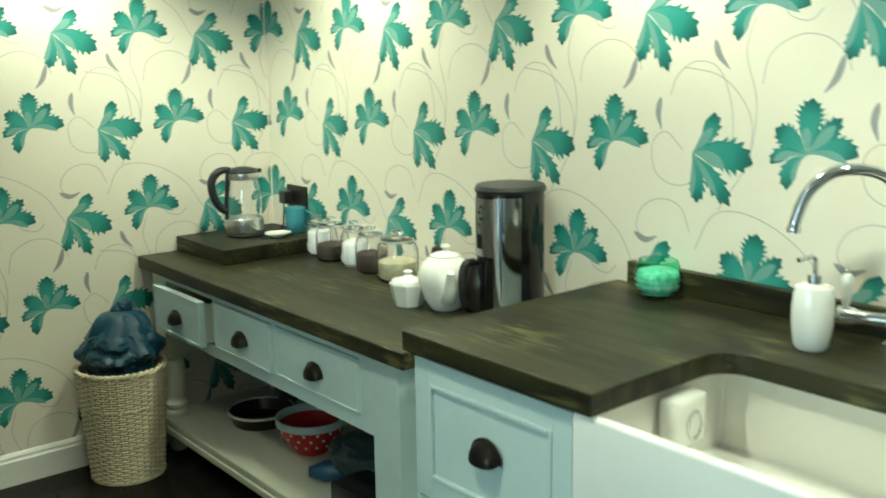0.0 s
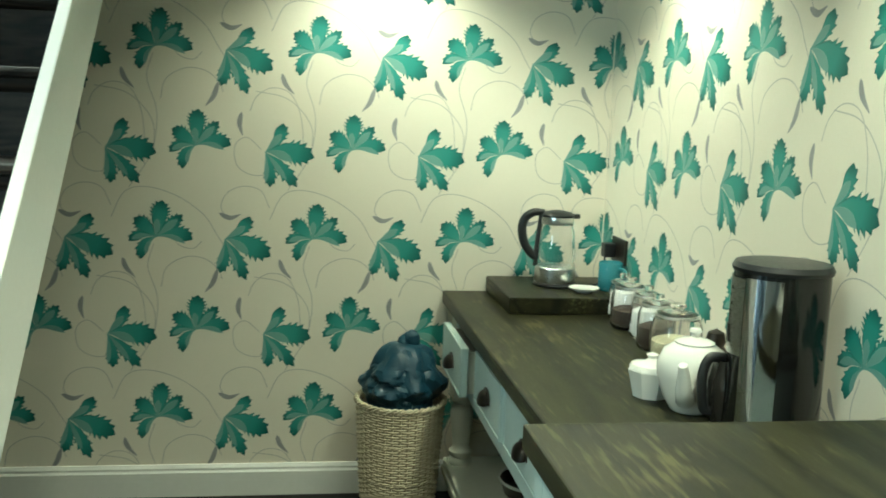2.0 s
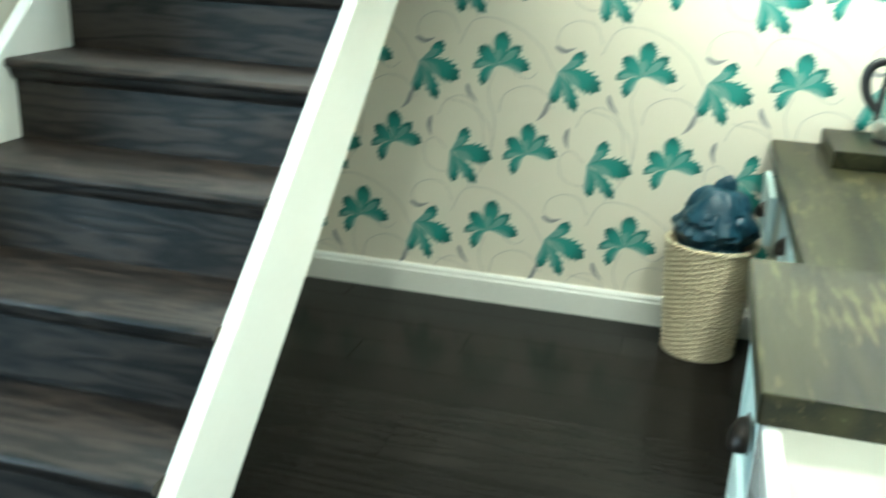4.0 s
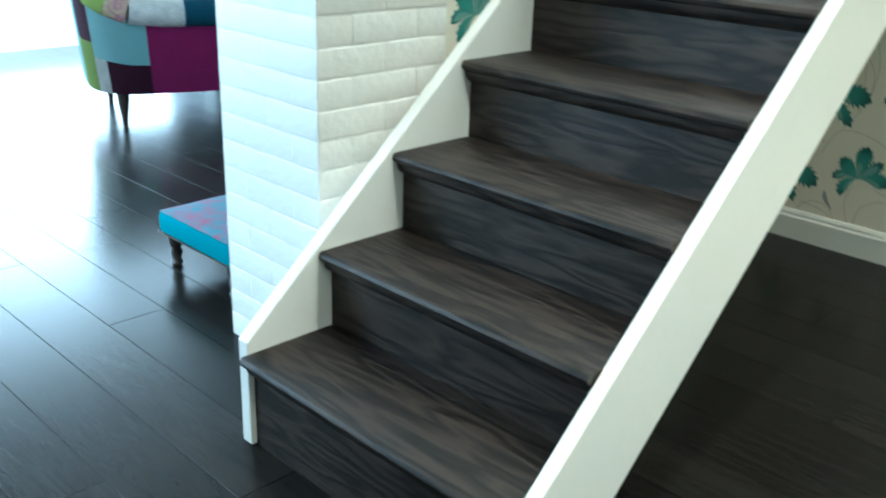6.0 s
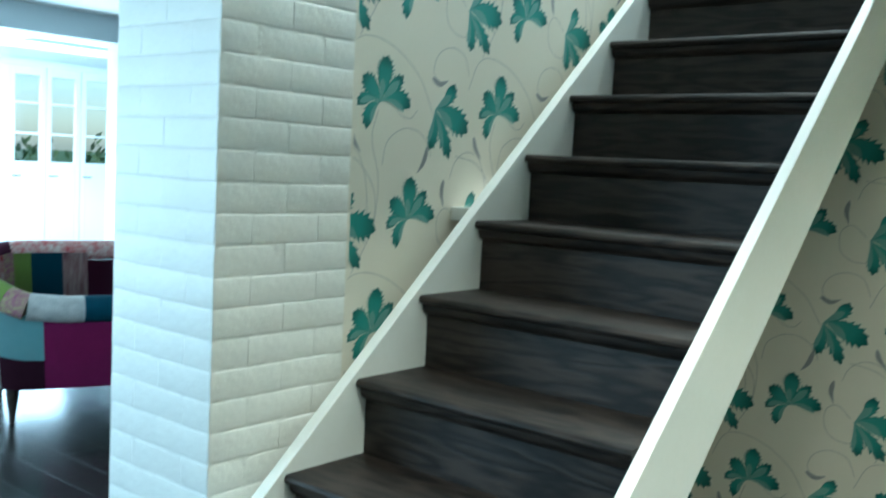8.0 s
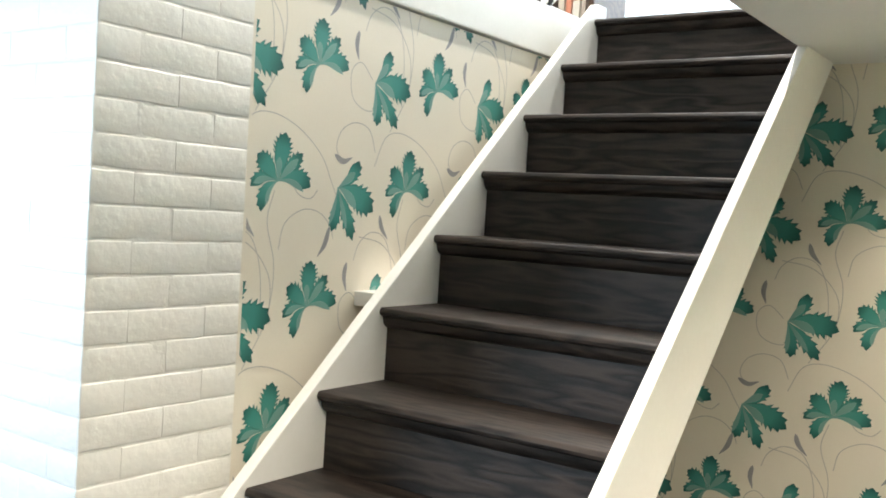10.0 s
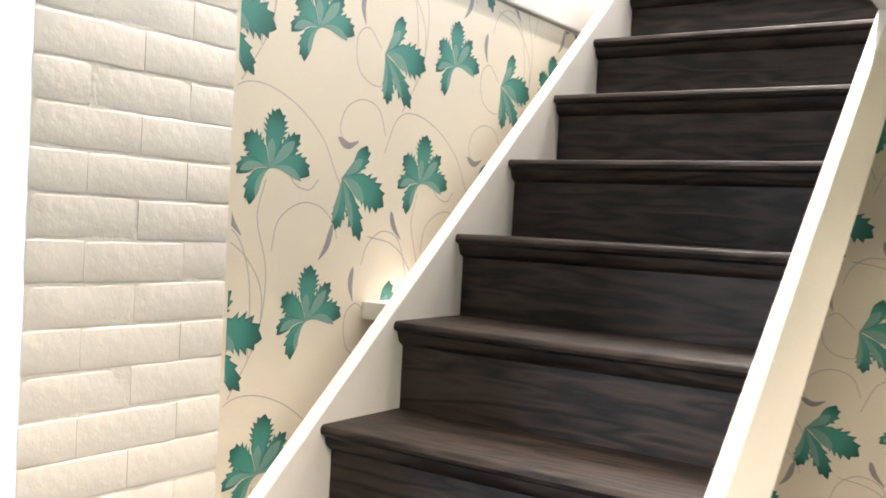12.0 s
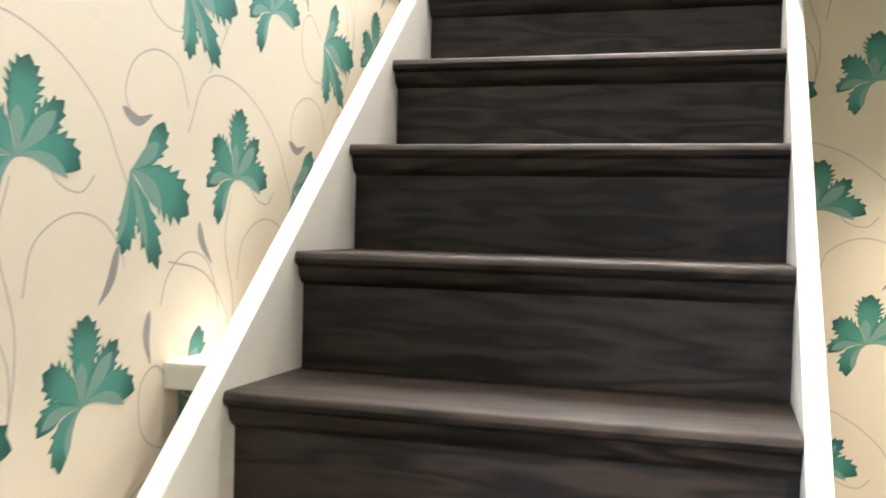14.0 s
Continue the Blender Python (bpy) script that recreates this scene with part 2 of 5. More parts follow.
GLOSSBLACK = mat("gloss_black_plastic", (0.008, 0.008, 0.008), 0.14, other=(0.012, 0.012, 0.012), scale=8, rough_vary=0.04)
BLACKP = mat("black_plastic", (0.012, 0.012, 0.013), 0.38, other=(0.025, 0.025, 0.026), scale=10)
CERAMIC = mat("white_ceramic_glaze", (0.82, 0.81, 0.76), 0.1, other=(0.78, 0.77, 0.72), scale=4, coat=0.5, rough_vary=0.04)
WICKER = mat("pale_willow", (0.72, 0.64, 0.46), 0.55, other=(0.52, 0.43, 0.27), scale=30, amount=0.8, detail=160, vary=0.1)
NAVY = mat("navy_bin_liner", (0.010, 0.040, 0.066), 0.40, other=(0.016, 0.056, 0.088), scale=9, bump=0.7, bump_scale=16)
CLEAR = glass("clear_glass")
GREENGLASS = glass("green_crackle_glass", (0.45, 0.88, 0.68), 0.05, 1.12)
TURQ = mat("turquoise_ceramic", (0.06, 0.22, 0.26), 0.25, other=(0.05, 0.18, 0.22), scale=8)
RED = mat("red_enamel", (0.42, 0.012, 0.018), 0.2, other=(0.34, 0.01, 0.015), scale=6)
COFFEE = mat("dark_coffee", (0.022, 0.013, 0.008), 0.8, other=(0.06, 0.036, 0.020), scale=120, bump=0.8, bump_scale=400)
TEALEAF = mat("tea_bags", (0.50, 0.46, 0.30), 0.85, other=(0.16, 0.15, 0.10), scale=40, amount=0.8, bump=0.5, bump_scale=90)
SUGARM = mat("white_sugar", (0.80, 0.78, 0.74), 0.9, scale=120, bump=0.5, bump_scale=300)
STRIPE = mat("pale_striped_packet", (0.85, 0.84, 0.80), 0.5, other=(0.55, 0.55, 0.53), scale=60, amount=0.9, stretch=(1, 1, 0.02))
EMIT_WARM = bpy.data.materials.new("lit_lamp_lens")
EMIT_WARM.use_nodes = True
EMIT_WARM.node_tree.nodes["Principled BSDF"].inputs["Emission Color"].default_value = (1.0, 0.86, 0.66, 1)
EMIT_WARM.node_tree.nodes["Principled BSDF"].inputs["Emission Strength"].default_value = 12.0


# ---- builders ----
def box(bm, x0, x1, y0, y1, z0, z1, bevel=0.0):
    made = bmesh.ops.create_cube(bm, size=1.0)["verts"]
    bmesh.ops.transform(bm, verts=made, matrix=Matrix.Translation(((x0 + x1) / 2, (y0 + y1) / 2, (z0 + z1) / 2)) @ Matrix.Diagonal((abs(x1 - x0), abs(y1 - y0), abs(z1 - z0), 1)))
    if bevel:
        edges = list({e for v in made for e in v.link_edges})
        bmesh.ops.bevel(bm, geom=edges, offset=bevel, segments=2, profile=0.6, affect="EDGES")
    return bm


def boxes(*rows, bevel=0.0):
    bm = bmesh.new()
    for row in rows:
        box(bm, *row, bevel=bevel)
    return bm


def turned(profile, seg=32, at=(0, 0, 0), bm=None, squash=1.0):
    """A lathe-turned body from (radius, height) pairs; a radius of 0 closes it."""
    bm = bm or bmesh.new()
    rings = []
    for r, z in profile:
        if r < 1e-5:
            rings.append([bm.verts.new((at[0], at[1], at[2] + z))])
        else:
            rings.append([bm.verts.new((at[0] + r * math.cos(2 * math.pi * k / seg), at[1] + squash * r * math.sin(2 * math.pi * k / seg), at[2] + z)) for k in range(seg)])
    for a, b in zip(rings, rings[1:]):
        for k in range(seg):
            j = (k + 1) % seg
            if len(a) == 1 and len(b) > 1:
                bm.faces.new((a[0], b[j], b[k]))
            elif len(b) == 1 and len(a) > 1:
                bm.faces.new((a[k], a[j], b[0]))
            elif len(a) > 1:
                bm.faces.new((a[k], a[j], b[j], b[k]))
    return bm


def tube(points, radius, seg=8, bm=None, radii=None, close=False):
    """A round bar along points."""
    bm = bm or bmesh.new()
    pts = [Vector(p) for p in points]
    rings, side = [], None
    for i, p in enumerate(pts):
        d = (pts[min(i + 1, len(pts) - 1)] - pts[max(i - 1, 0)]).normalized()
        if close:
            d = (pts[(i + 1) % len(pts)] - pts[i - 1]).normalized()
        side = (side - d * side.dot(d)).normalized() if side and (side - d * side.dot(d)).length > 1e-4 else d.orthogonal().normalized()
        up = d.cross(side)
        r = radii[i] if radii else radius
        rings.append([bm.verts.new(p + (side * math.cos(2 * math.pi * k / seg) + up * math.sin(2 * math.pi * k / seg)) * r) for k in range(seg)])
    pairs = list(zip(rings, rings[1:])) + ([(rings[-1], rings[0])] if close else [])
    for a, b in pairs:
        for k in range(seg):
            bm.faces.new((a[k], a[(k + 1) % seg], b[(k + 1) % seg], b[k]))
    if not close:
        bm.faces.new(rings[0][::-1])
        bm.faces.new(rings[-1])
    return bm


def extruded(outline, axis, a, b, bm=None, bevel=0.0):
    """A plate with the given outline, from a to b along axis: 'x' takes (y, z), 'y' takes (x, z), 'z' takes (x, y)."""
    bm = bm or bmesh.new()
    place = {"x": lambda p, v: (v, p[0], p[1]), "y": lambda p, v: (p[0], v, p[1]), "z": lambda p, v: (p[0], p[1], v)}[axis]
    low, high = [bm.verts.new(place(p, a)) for p in outline], [bm.verts.new(place(p, b)) for p in outline]
    faces = [bm.faces.new(low[::-1]), bm.faces.new(high)]
    for k in range(len(outline)):
        j = (k + 1) % len(outline)
        faces.append(bm.faces.new((low[k], low[j], high[j], high[k])))
    bmesh.ops.recalc_face_normals(bm, faces=faces)
    if bevel:
        bmesh.ops.bevel(bm, geom=list({e for f in faces for e in f.edges}), offset=bevel, segments=2, profile=0.6, affect="EDGES")
    return bm


def smooth_curve(points, steps=8):
    """Points along a smooth line through the given ones."""
    pts = [Vector(p) for p in points]
    pts = [pts[0] * 2 - pts[1], *pts, pts[-1] * 2 - pts[-2]]
    out = []
    for i in range(1, len(pts) - 2):
        a, b, c, d = pts[i - 1:i + 3]
        for k in range(steps):
            t = k / steps
            out.append(0.5 * ((2 * b) + (c - a) * t + (2 * a - 5 * b + 4 * c - d) * t * t + (3 * b - a - 3 * c + d) * t ** 3))
    return out + [pts[-2]]


def mesh_of(name, bm, material, smooth=None):
    data = bpy.data.meshes.new(name)
    bm.to_mesh(data)
    bm.free()
    data.materials.append(material)
    if smooth:
        data.polygons.foreach_set("use_smooth", [True] * len(data.polygons))
        data.set_sharp_from_angle(angle=radians(smooth))
    return data


def structure(name, bm, material, label="", category="", smooth=None):
    ob = new(name, mesh_of(name, bm, material, smooth))
    return tagged(ob, label, category, "", "structure")


def thing(name, at, label, category, group="", turn=0.0):
    ob = new(name)
    ob.empty_display_size = 0.05
    ob.matrix_basis = pose(*at, 0, 0, turn)
    return tagged(ob, label, category, group)


def part(name, bm, material, parent, label="", smooth=None, at=None):
    """One mesh under a thing or a part. With at, the mesh is given in the world and moved into the thing standing there."""
    if at:
        bmesh.ops.translate(bm, verts=bm.verts, vec=-Vector(at))
    ob = new(name, mesh_of(name, bm, material, smooth))
    ob.parent = parent
    return tagged(ob, label)


def piece(name, data, parent, at, turn=(0, 0, 0)):
    """A brick, plank or the like: an object of its own on a shared mesh."""
    ob = new(name, data)
    ob.parent = parent
    ob.matrix_basis = pose(*at, *turn)
    return ob


# ---- the structure ----
floor = structure("floor", boxes((-7.6, 0.52, -5.2, 2.1, -0.15, -0.012)), FLOORWOOD, "dark stained wooden floorboards", "floor")
wall_north = structure("wall_north", boxes((WALL_W - 0.1, 0.55, 0.0, 0.14, -0.1, CEIL + 0.0)), PAPER, "cream wallpaper with teal leaves on grey stalks", "wall")
wall_east = structure("wall_east", boxes((WALL_E, WALL_E + 0.14, -5.2, 0.0, -0.1, CEIL)), PAPER, "cream wallpaper with teal leaves on grey stalks", "wall")
wall_stair = structure("wall_stair", boxes((WALL_W - 0.14, WALL_W, PIL_N, -0.001, -0.1, CEIL + 0.02)), PAPER, "cream leaf wallpaper beside the staircase", "wall")
structure("wall_south", boxes((-7.6, -5.5, -5.34, -5.2, -0.1, 2.4), (-3.5, 0.55, -5.34, -5.2, -0.1, 2.4), (-5.5, -3.5, -5.34, -5.2, -0.1, 0.95), (-5.5, -3.5, -5.34, -5.2, 2.15, 2.4)), WALLPAINT, "plain painted wall with a window", "wall")
# unseen wall, added to keep the south window lamp off the kitchen wall
structure("wall_kitchen_west", boxes((-2.40, -2.25, -5.2, -3.3, -0.1, CEIL)), WALLPAINT, "plain pale painted wall", "wall")
structure("wall_living_north", boxes((-7.6, WALL_W - 0.14, 2.0, 2.14, -0.1, 2.4)), WALLPAINT, "plain pale painted wall", "wall")
structure("wall_living_east", boxes((WALL_W - 0.24, WALL_W - 0.14, PIL_N + 0.02, 2.0, -0.1, 2.286)), WALLPAINT, "plain pale painted wall", "wall")
structure("wall_west", boxes((-6.35, -6.2, 0.03, 2.0, 0.001, 2.286), (-6.35, -6.2, -5.2, -4.4, 0.001, 2.286), (-6.35, -6.2, -4.4, 0.03, 2.12, 2.286)), WALLPAINT, "pale painted wall with a wide opening", "wall")
# ceilings: kitchen round the stairwell, living room
structure("ceiling", boxes((ST_R + 0.0, WALL_E + 0.14, -5.2, 0.0, CEIL, UPPER - 0.03), (WALL_W - 0.24, ST_R, -5.2, -2.75, CEIL, UPPER - 0.03)), PLASTER, "white painted ceiling", "ceiling")
structure("ceiling_living", boxes((-7.6, WALL_W - 0.24, -5.2, 2.0, 2.286, 2.42)), PLASTER, "white painted living room ceiling", "ceiling")
# edge of the upper floor along the stairwell
structure("trim_stairwell", boxes((WALL_W - 0.6, WALL_W + 0.012, -2.75, 0.05, CEIL + 0.025, UPPER + 0.02), bevel=0.006), WHITE, "white painted edge of the upper floor", "trim")
# upper floor and its room
structure("floor_upper", boxes((-4.0, WALL_E + 0.14, 0.05, 2.8, CEIL + 0.05, UPPER - 0.004), (ST_R + 0.03, WALL_E + 0.14, -3.2, 0.05, UPPER - 0.025, UPPER - 0.004), (-4.0, WALL_W - 0.61, -3.2, 0.05, UPPER - 0.025, UPPER - 0.004)), FLOORWOOD, "dark upper landing floor", "floor")
structure("wall_upper_north", boxes((-4.0, -2.9, 2.7, 2.84, UPPER, 4.7), (-0.6, 0.55, 2.7, 2.84, UPPER, 4.7), (-2.9, -0.6, 2.7, 2.84, 4.3, 4.7), (-2.9, -0.6, 2.7, 2.84, UPPER, 2.6)), PLASTER, "white upper wall with a wide window", "wall")
structure("wall_upper_west", boxes((-4.14, -4.0, -3.2, 2.84, UPPER - 0.1, 4.7)), PLASTER, "plain white upper wall", "wall")
structure("wall_upper_east", boxes((0.546, 0.68, -3.2, 2.84, UPPER - 0.1, 4.7)), PLASTER, "plain white upper wall", "wall")
structure("wall_upper_south", boxes((-4.14, 0.68, -3.34, -3.2, UPPER - 0.1, 4.7)), PLASTER, "plain white upper wall", "wall")
structure("ceiling_upper", boxes((-4.14, 0.68, -3.34, 2.84, 4.7, 4.8)), PLASTER, "plain white upper ceiling", "ceiling")


SKIRTING = [(0, 0), (0.018, 0), (0.018, 0.088), (0.013, 0.096), (0.013, 0.104), (0.006, 0.116), (0, 0.116)]
structure("baseboard_north", extruded([(-p, q) for p, q in SKIRTING], "x", WALL_W + 0.001, WALL_E - 0.001), SKIRT, "white moulded skirting board", "skirting board")
structure("baseboard_east", extruded([(WALL_E - p, q) for p, q in SKIRTING], "y", -5.19, -0.02), SKIRT, "white moulded skirting board", "skirting board")

# ---- brick pier at the stair foot ----
pier = structure("wall_pier", boxes((PIL_W + 0.003, WALL_W + 0.0022, PIL_S - 0.0012, PIL_N, -0.01, CEIL + 0.026)), MORTAR, "white painted brick pier beside the stairs", "brick pier")


# ---- wallpaper print ----
def lobe(bm, uvl, base, ctrl, tip, width, level, place, teeth, left=True, right=True, pale=False):
    """One lobe of a printed leaf along a bent midline, toothed on one or both sides of its outer half."""
    b, c, t = Vector(base), Vector(ctrl), Vector(tip)
    marks = [(q, 1.0, 0.0) for q in (0.0, 0.06, 0.12, 0.2, 0.28, 0.36, 0.44)]
    for k in range(teeth):
        q = 0.50 + 0.44 * k / teeth
        marks += [(q + 0.03 / teeth, 0.84, 0.0), (q + 0.25 / teeth, 1.18, 0.04), (q + 0.34 / teeth, 0.76, 0.0)]
    if not teeth:
        marks += [(q, 1.0, 0.0) for q in (0.55, 0.65, 0.75, 0.85, 0.93)]
    marks += [(0.955, 0.82, 0.0), (1.0, 0.0, 0.0)]
    rows = []
    for q, swell, forward in marks:
        mid = b * (1 - q) ** 2 + c * 2 * q * (1 - q) + t * q * q
        d = ((c - b) * (1 - q) + (t - c) * q).normalized()
        n = Vector((-d.y, d.x))
        e = math.sin(math.pi * min(1.0, (0.05 + 0.95 * q) ** 1.85)) ** 0.80
        wl = max(width * 0.5 * e * (swell if left else 1.0), 0.0005)
        wr = max(width * 0.5 * e * (swell if right else 1.0), 0.0005)
        reach = (t - b).length * forward
        vs = (0.0, 0.35, 0.45, 0.35, 0.0) if pale else (1.0, 0.66, 0.12, 0.66, 1.0)
        along = 0.12 if pale else 0.15 + 0.85 * q
        rows.append([(mid + n * wl + d * reach * left, along, vs[0]), (mid + n * wl * 0.7, along, vs[1]), (mid, along, vs[2]), (mid - n * wr * 0.7, along, vs[3]), (mid - n * wr + d * reach * right, along, vs[4])])
    verts = [[(bm.verts.new(place(p.x, p.y, level)), q, v) for p, q, v in row] for row in rows]
    for r0, r1 in zip(verts, verts[1:]):
        for i in range(4):
            quad = (r0[i], r0[i + 1], r1[i + 1], r1[i])
            f = bm.faces.new([q[0] for q in quad])
            f.material_index = 0
            for loop, q in zip(f.loops, quad):
                loop[uvl].uv = (q[1], q[2])


# the two leaf forms: stalk point, then lobes (bend, tip, width, teeth, toothed on the left, on the right); no teeth: a pale inner fold
LEAF_A = ((-0.021, -0.127), [
    ((-0.075, -0.100), (-0.113, -0.143), 0.036, 3, False, True), ((-0.074, -0.136), (-0.074, -0.205), 0.042, 3, False, True),
    ((-0.048, -0.092), (-0.096, -0.062), 0.056, 4, True, True), ((0.012, -0.098), (0.066, -0.048), 0.046, 4, True, True),
    ((0.040, -0.092), (0.100, -0.134), 0.054, 4, True, False), ((-0.014, -0.062), (0.0, 0.0), 0.064, 5, True, True),
    ((-0.020, -0.095), (-0.018, -0.064), 0.022, 0, False, False), ((0.010, -0.098), (0.050, -0.064), 0.024, 0, False, False), ((0.026, -0.112), (0.074, -0.148), 0.018, 0, False, False),
    ((-0.068, -0.114), (-0.104, -0.136), 0.018, 0, False, False), ((-0.054, -0.142), (-0.058, -0.188), 0.014, 0, False, False)])
LEAF_B = ((-0.085, -0.080), [
    ((-0.078, -0.140), (-0.102, -0.200), 0.044, 3, True, True), ((-0.050, -0.130), (-0.011, -0.224), 0.050, 3, True, True),
    ((-0.014, -0.052), (0.0, 0.0), 0.046, 3, False, True), ((-0.012, -0.084), (0.072, -0.140), 0.080, 4, True, True),
    ((-0.050, -0.058), (-0.014, -0.034), 0.024, 0, False, False), ((-0.045, -0.086), (-0.004, -0.134), 0.030, 0, False, False),
    ((-0.064, -0.120), (-0.040, -0.192), 0.018, 0, False, False), ((-0.090, -0.130), (-0.112, -0.182), 0.016, 0, False, False)])


def leaf(bm, uvl, form, at, turn, place, size=1.0):
    base, lobes = form
    c, s = math.cos(turn), math.sin(turn)
    def move(p):
        return (at[0] + size * (c * p[0] - s * p[1]), at[1] + size * (s * p[0] + c * p[1]))
    for k, (ctrl, tip, w, teeth, left, right) in enumerate(lobes):
        lobe(bm, uvl, move(base), move(ctrl), move(tip), w * size, 0.00022 + 0.00003 * k, place, teeth, left, right, not teeth)


def ribbon(bm, points, width, level, place, index, taper=False):
    pts = smooth_curve([(x, y, 0) for x, y in points], 6)
    rows = []
    for i, p in enumerate(pts):
        d = (pts[min(i + 1, len(pts) - 1)] - pts[max(i - 1, 0)]).normalized()
        n = Vector((-d.y, d.x, 0))
        w = width * (math.sin(math.pi * (0.04 + 0.92 * (i / (len(pts) - 1)) ** 0.7)) if taper else 1) / 2
        rows.append((bm.verts.new(place(p.x + n.x * w, p.y + n.y * w, level)), bm.verts.new(place(p.x - n.x * w, p.y - n.y * w, level))))
    for (a, b), (c, d) in zip(rows, rows[1:]):
        bm.faces.new((a, b, d, c)).material_index = index


STALKS = [
    [(-0.17, -0.06), (-0.125, 0.027), (-0.05, 0.045), (0.05, 0.015), (0.137, -0.047), (0.18, -0.113), (0.21, -0.16)],
    [(0.222, -0.063), (0.195, -0.02), (0.215, 0.03), (0.27, 0.055), (0.33, 0.04), (0.36, -0.02)],
    [(-0.006, -0.30), (0.012, -0.233), (0.075, -0.195), (0.14, -0.2), (0.185, -0.235), (0.2, -0.27)],
    [(-0.03, -0.15), (-0.05, -0.23), (-0.02, -0.33), (-0.022, -0.42), (-0.045, -0.5), (-0.11, -0.60)],
    [(-0.22, -0.263), (-0.125, -0.28), (-0.0625, -0.327), (-0.028, -0.39), (-0.03, -0.48)],
    [(0.29, -0.33), (0.31, -0.283), (0.36, -0.25), (0.42, -0.262), (0.455, -0.32), (0.47, -0.40), (0.47, -0.52)],
    [(0.03, -0.10), (0.05, -0.15), (0.10, -0.165), (0.13, -0.14)],
    [(0.33, -0.46), (0.28, -0.42), (0.24, -0.45), (0.25, -0.52), (0.31, -0.55), (0.38, -0.53), (0.44, -0.47)],
]
BUDS = [[(0.189, -0.040), (0.225, -0.056), (0.262, -0.043)], [(0.184, -0.236), (0.168, -0.285), (0.142, -0.318)], [(-0.134, -0.200), (-0.122, -0.235), (-0.092, -0.268)], [(0.262, -0.335), (0.255, -0.375), (0.266, -0.415)]]


def wallpaper(name, parent, place, u0, u1, v0, v1, tip_u, tip_v, pitch=W_REP):
    """The repeating print on one wall. place(u, v, level): u to the right and v up on the wall as one faces it."""
    bm = bmesh.new()
    uvl = bm.loops.layers.uv.new("lobe")
    flat = lambda u, v, level: (u, v, level)
    for i in range(math.floor((u0 - tip_u) / pitch) - 1, math.ceil((u1 - tip_u) / pitch) + 2):
        for j in range(math.floor((v0 - tip_v) / H_REP) - 1, math.ceil((v1 - tip_v) / H_REP) + 2):
            u, v = tip_u + i * pitch, tip_v + j * H_REP
            leaf(bm, uvl, LEAF_A, (u, v), 0.10, flat, 0.97)
            leaf(bm, uvl, LEAF_B, (u - 0.246, v - 0.039), 0.28, flat)
            u2, v2 = u - 0.118, v - 0.314
            leaf(bm, uvl, LEAF_A, (u2, v2), 0.0, flat, 1.0)
            leaf(bm, uvl, LEAF_B, (u2 + 0.293, v2 - 0.050), 0.0, flat, 1.0)
            for pts in STALKS:
                ribbon(bm, [(u2 + a, v2 + b) for a, b in pts], 0.0029, 0.00012, flat, 1)
            for pts in BUDS:
                ribbon(bm, [(u2 + a, v2 + b) for a, b in pts], 0.017, 0.00016, flat, 2, True)
    for co, no in (((u0, 0, 0), (-1, 0, 0)), ((u1, 0, 0), (1, 0, 0)), ((0, v0, 0), (0, -1, 0)), ((0, v1, 0), (0, 1, 0))):
        bmesh.ops.bisect_plane(bm, geom=bm.verts[:] + bm.edges[:] + bm.faces[:], plane_co=co, plane_no=no, clear_outer=True)
    for vert in bm.verts:
        vert.co = place(*vert.co)
    data = mesh_of(name, bm, LEAF)
    data.materials.append(STALK)
    data.materials.append(BUD)
    ob = new(name, data)
    ob.parent = parent
    return tagged(ob, "teal leaf and grey stalk print", kind="stuff")


wallpaper("printed_pattern", wall_north, lambda u, v, h: (u, -h, v), WALL_W + 0.004, WALL_E - 0.004, 0.117, CEIL - 0.002, 0.0, TIP_Z)
wallpaper("printed_pattern", wall_east, lambda u, v, h: (WALL_E - h, -u, v), 0.004, 5.15, 0.117, CEIL - 0.002, 1.800, TIP_Z, 0.547)
wallpaper("printed_pattern", wall_stair, lambda u, v, h: (WALL_W + h, u, v), PIL_N + 0.012, -0.004, 0.02, CEIL + 0.018, -1.440, 1.384)

# ---- staircase ----
STEPS = 11
slope = ST_RI / ST_GO
stair = thing("staircase", ((ST_L + ST_R) / 2, ST_Y, 0), "dark stained oak staircase with white painted strings", "staircase")
S_AT = ((ST_L + ST_R) / 2, ST_Y, 0)
NOSE = [(0.0, 0.0), (-0.005, -0.004), (-0.008, -0.012), (-0.005, -0.020), (0.004, -0.024), (0.008, -0.027), (0.010, -0.036), (0.014, -0.046), (0.022, -0.054), (0.030, -0.058)]
for k in range(STEPS):
    y, z = ST_Y + k * ST_GO, ST_Z + k * ST_RI
    nose = [(y + p, z + q) for p, q in NOSE]
    back = y + ST_GO + 0.030 if k < STEPS - 1 else y + 0.16
    part("tread", extruded(nose + [(y + 0.030, z - 0.030), (back, z - 0.030), (back, z)], "x", ST_L + 0.0005, ST_R - 0.0005), STAIRWOOD, stair, smooth=40, at=S_AT)
    low = z - ST_RI - 0.030 if k else 0.0
    part("riser", boxes((ST_L + 0.0005, ST_R - 0.0005, y + 0.0305, y + 0.050, low + 0.0005, z - 0.0305)), STAIRWOOD, stair, at=S_AT)
y_top = ST_Y + (STEPS - 1) * ST_GO
left = [(ST_Y + 0.015, 0.002), (ST_Y + 0.015, ST_Z + 0.03), (y_top + 0.02, UPPER + 0.055), (y_top + 0.09, UPPER + 0.055), (y_top + 0.09, UPPER - 0.28), (ST_Y + 0.37, 0.002)]
part("string", extruded(left, "x", ST_L - 0.036, ST_L, bevel=0.004), WHITE, stair, "white painted closed string", at=S_AT)
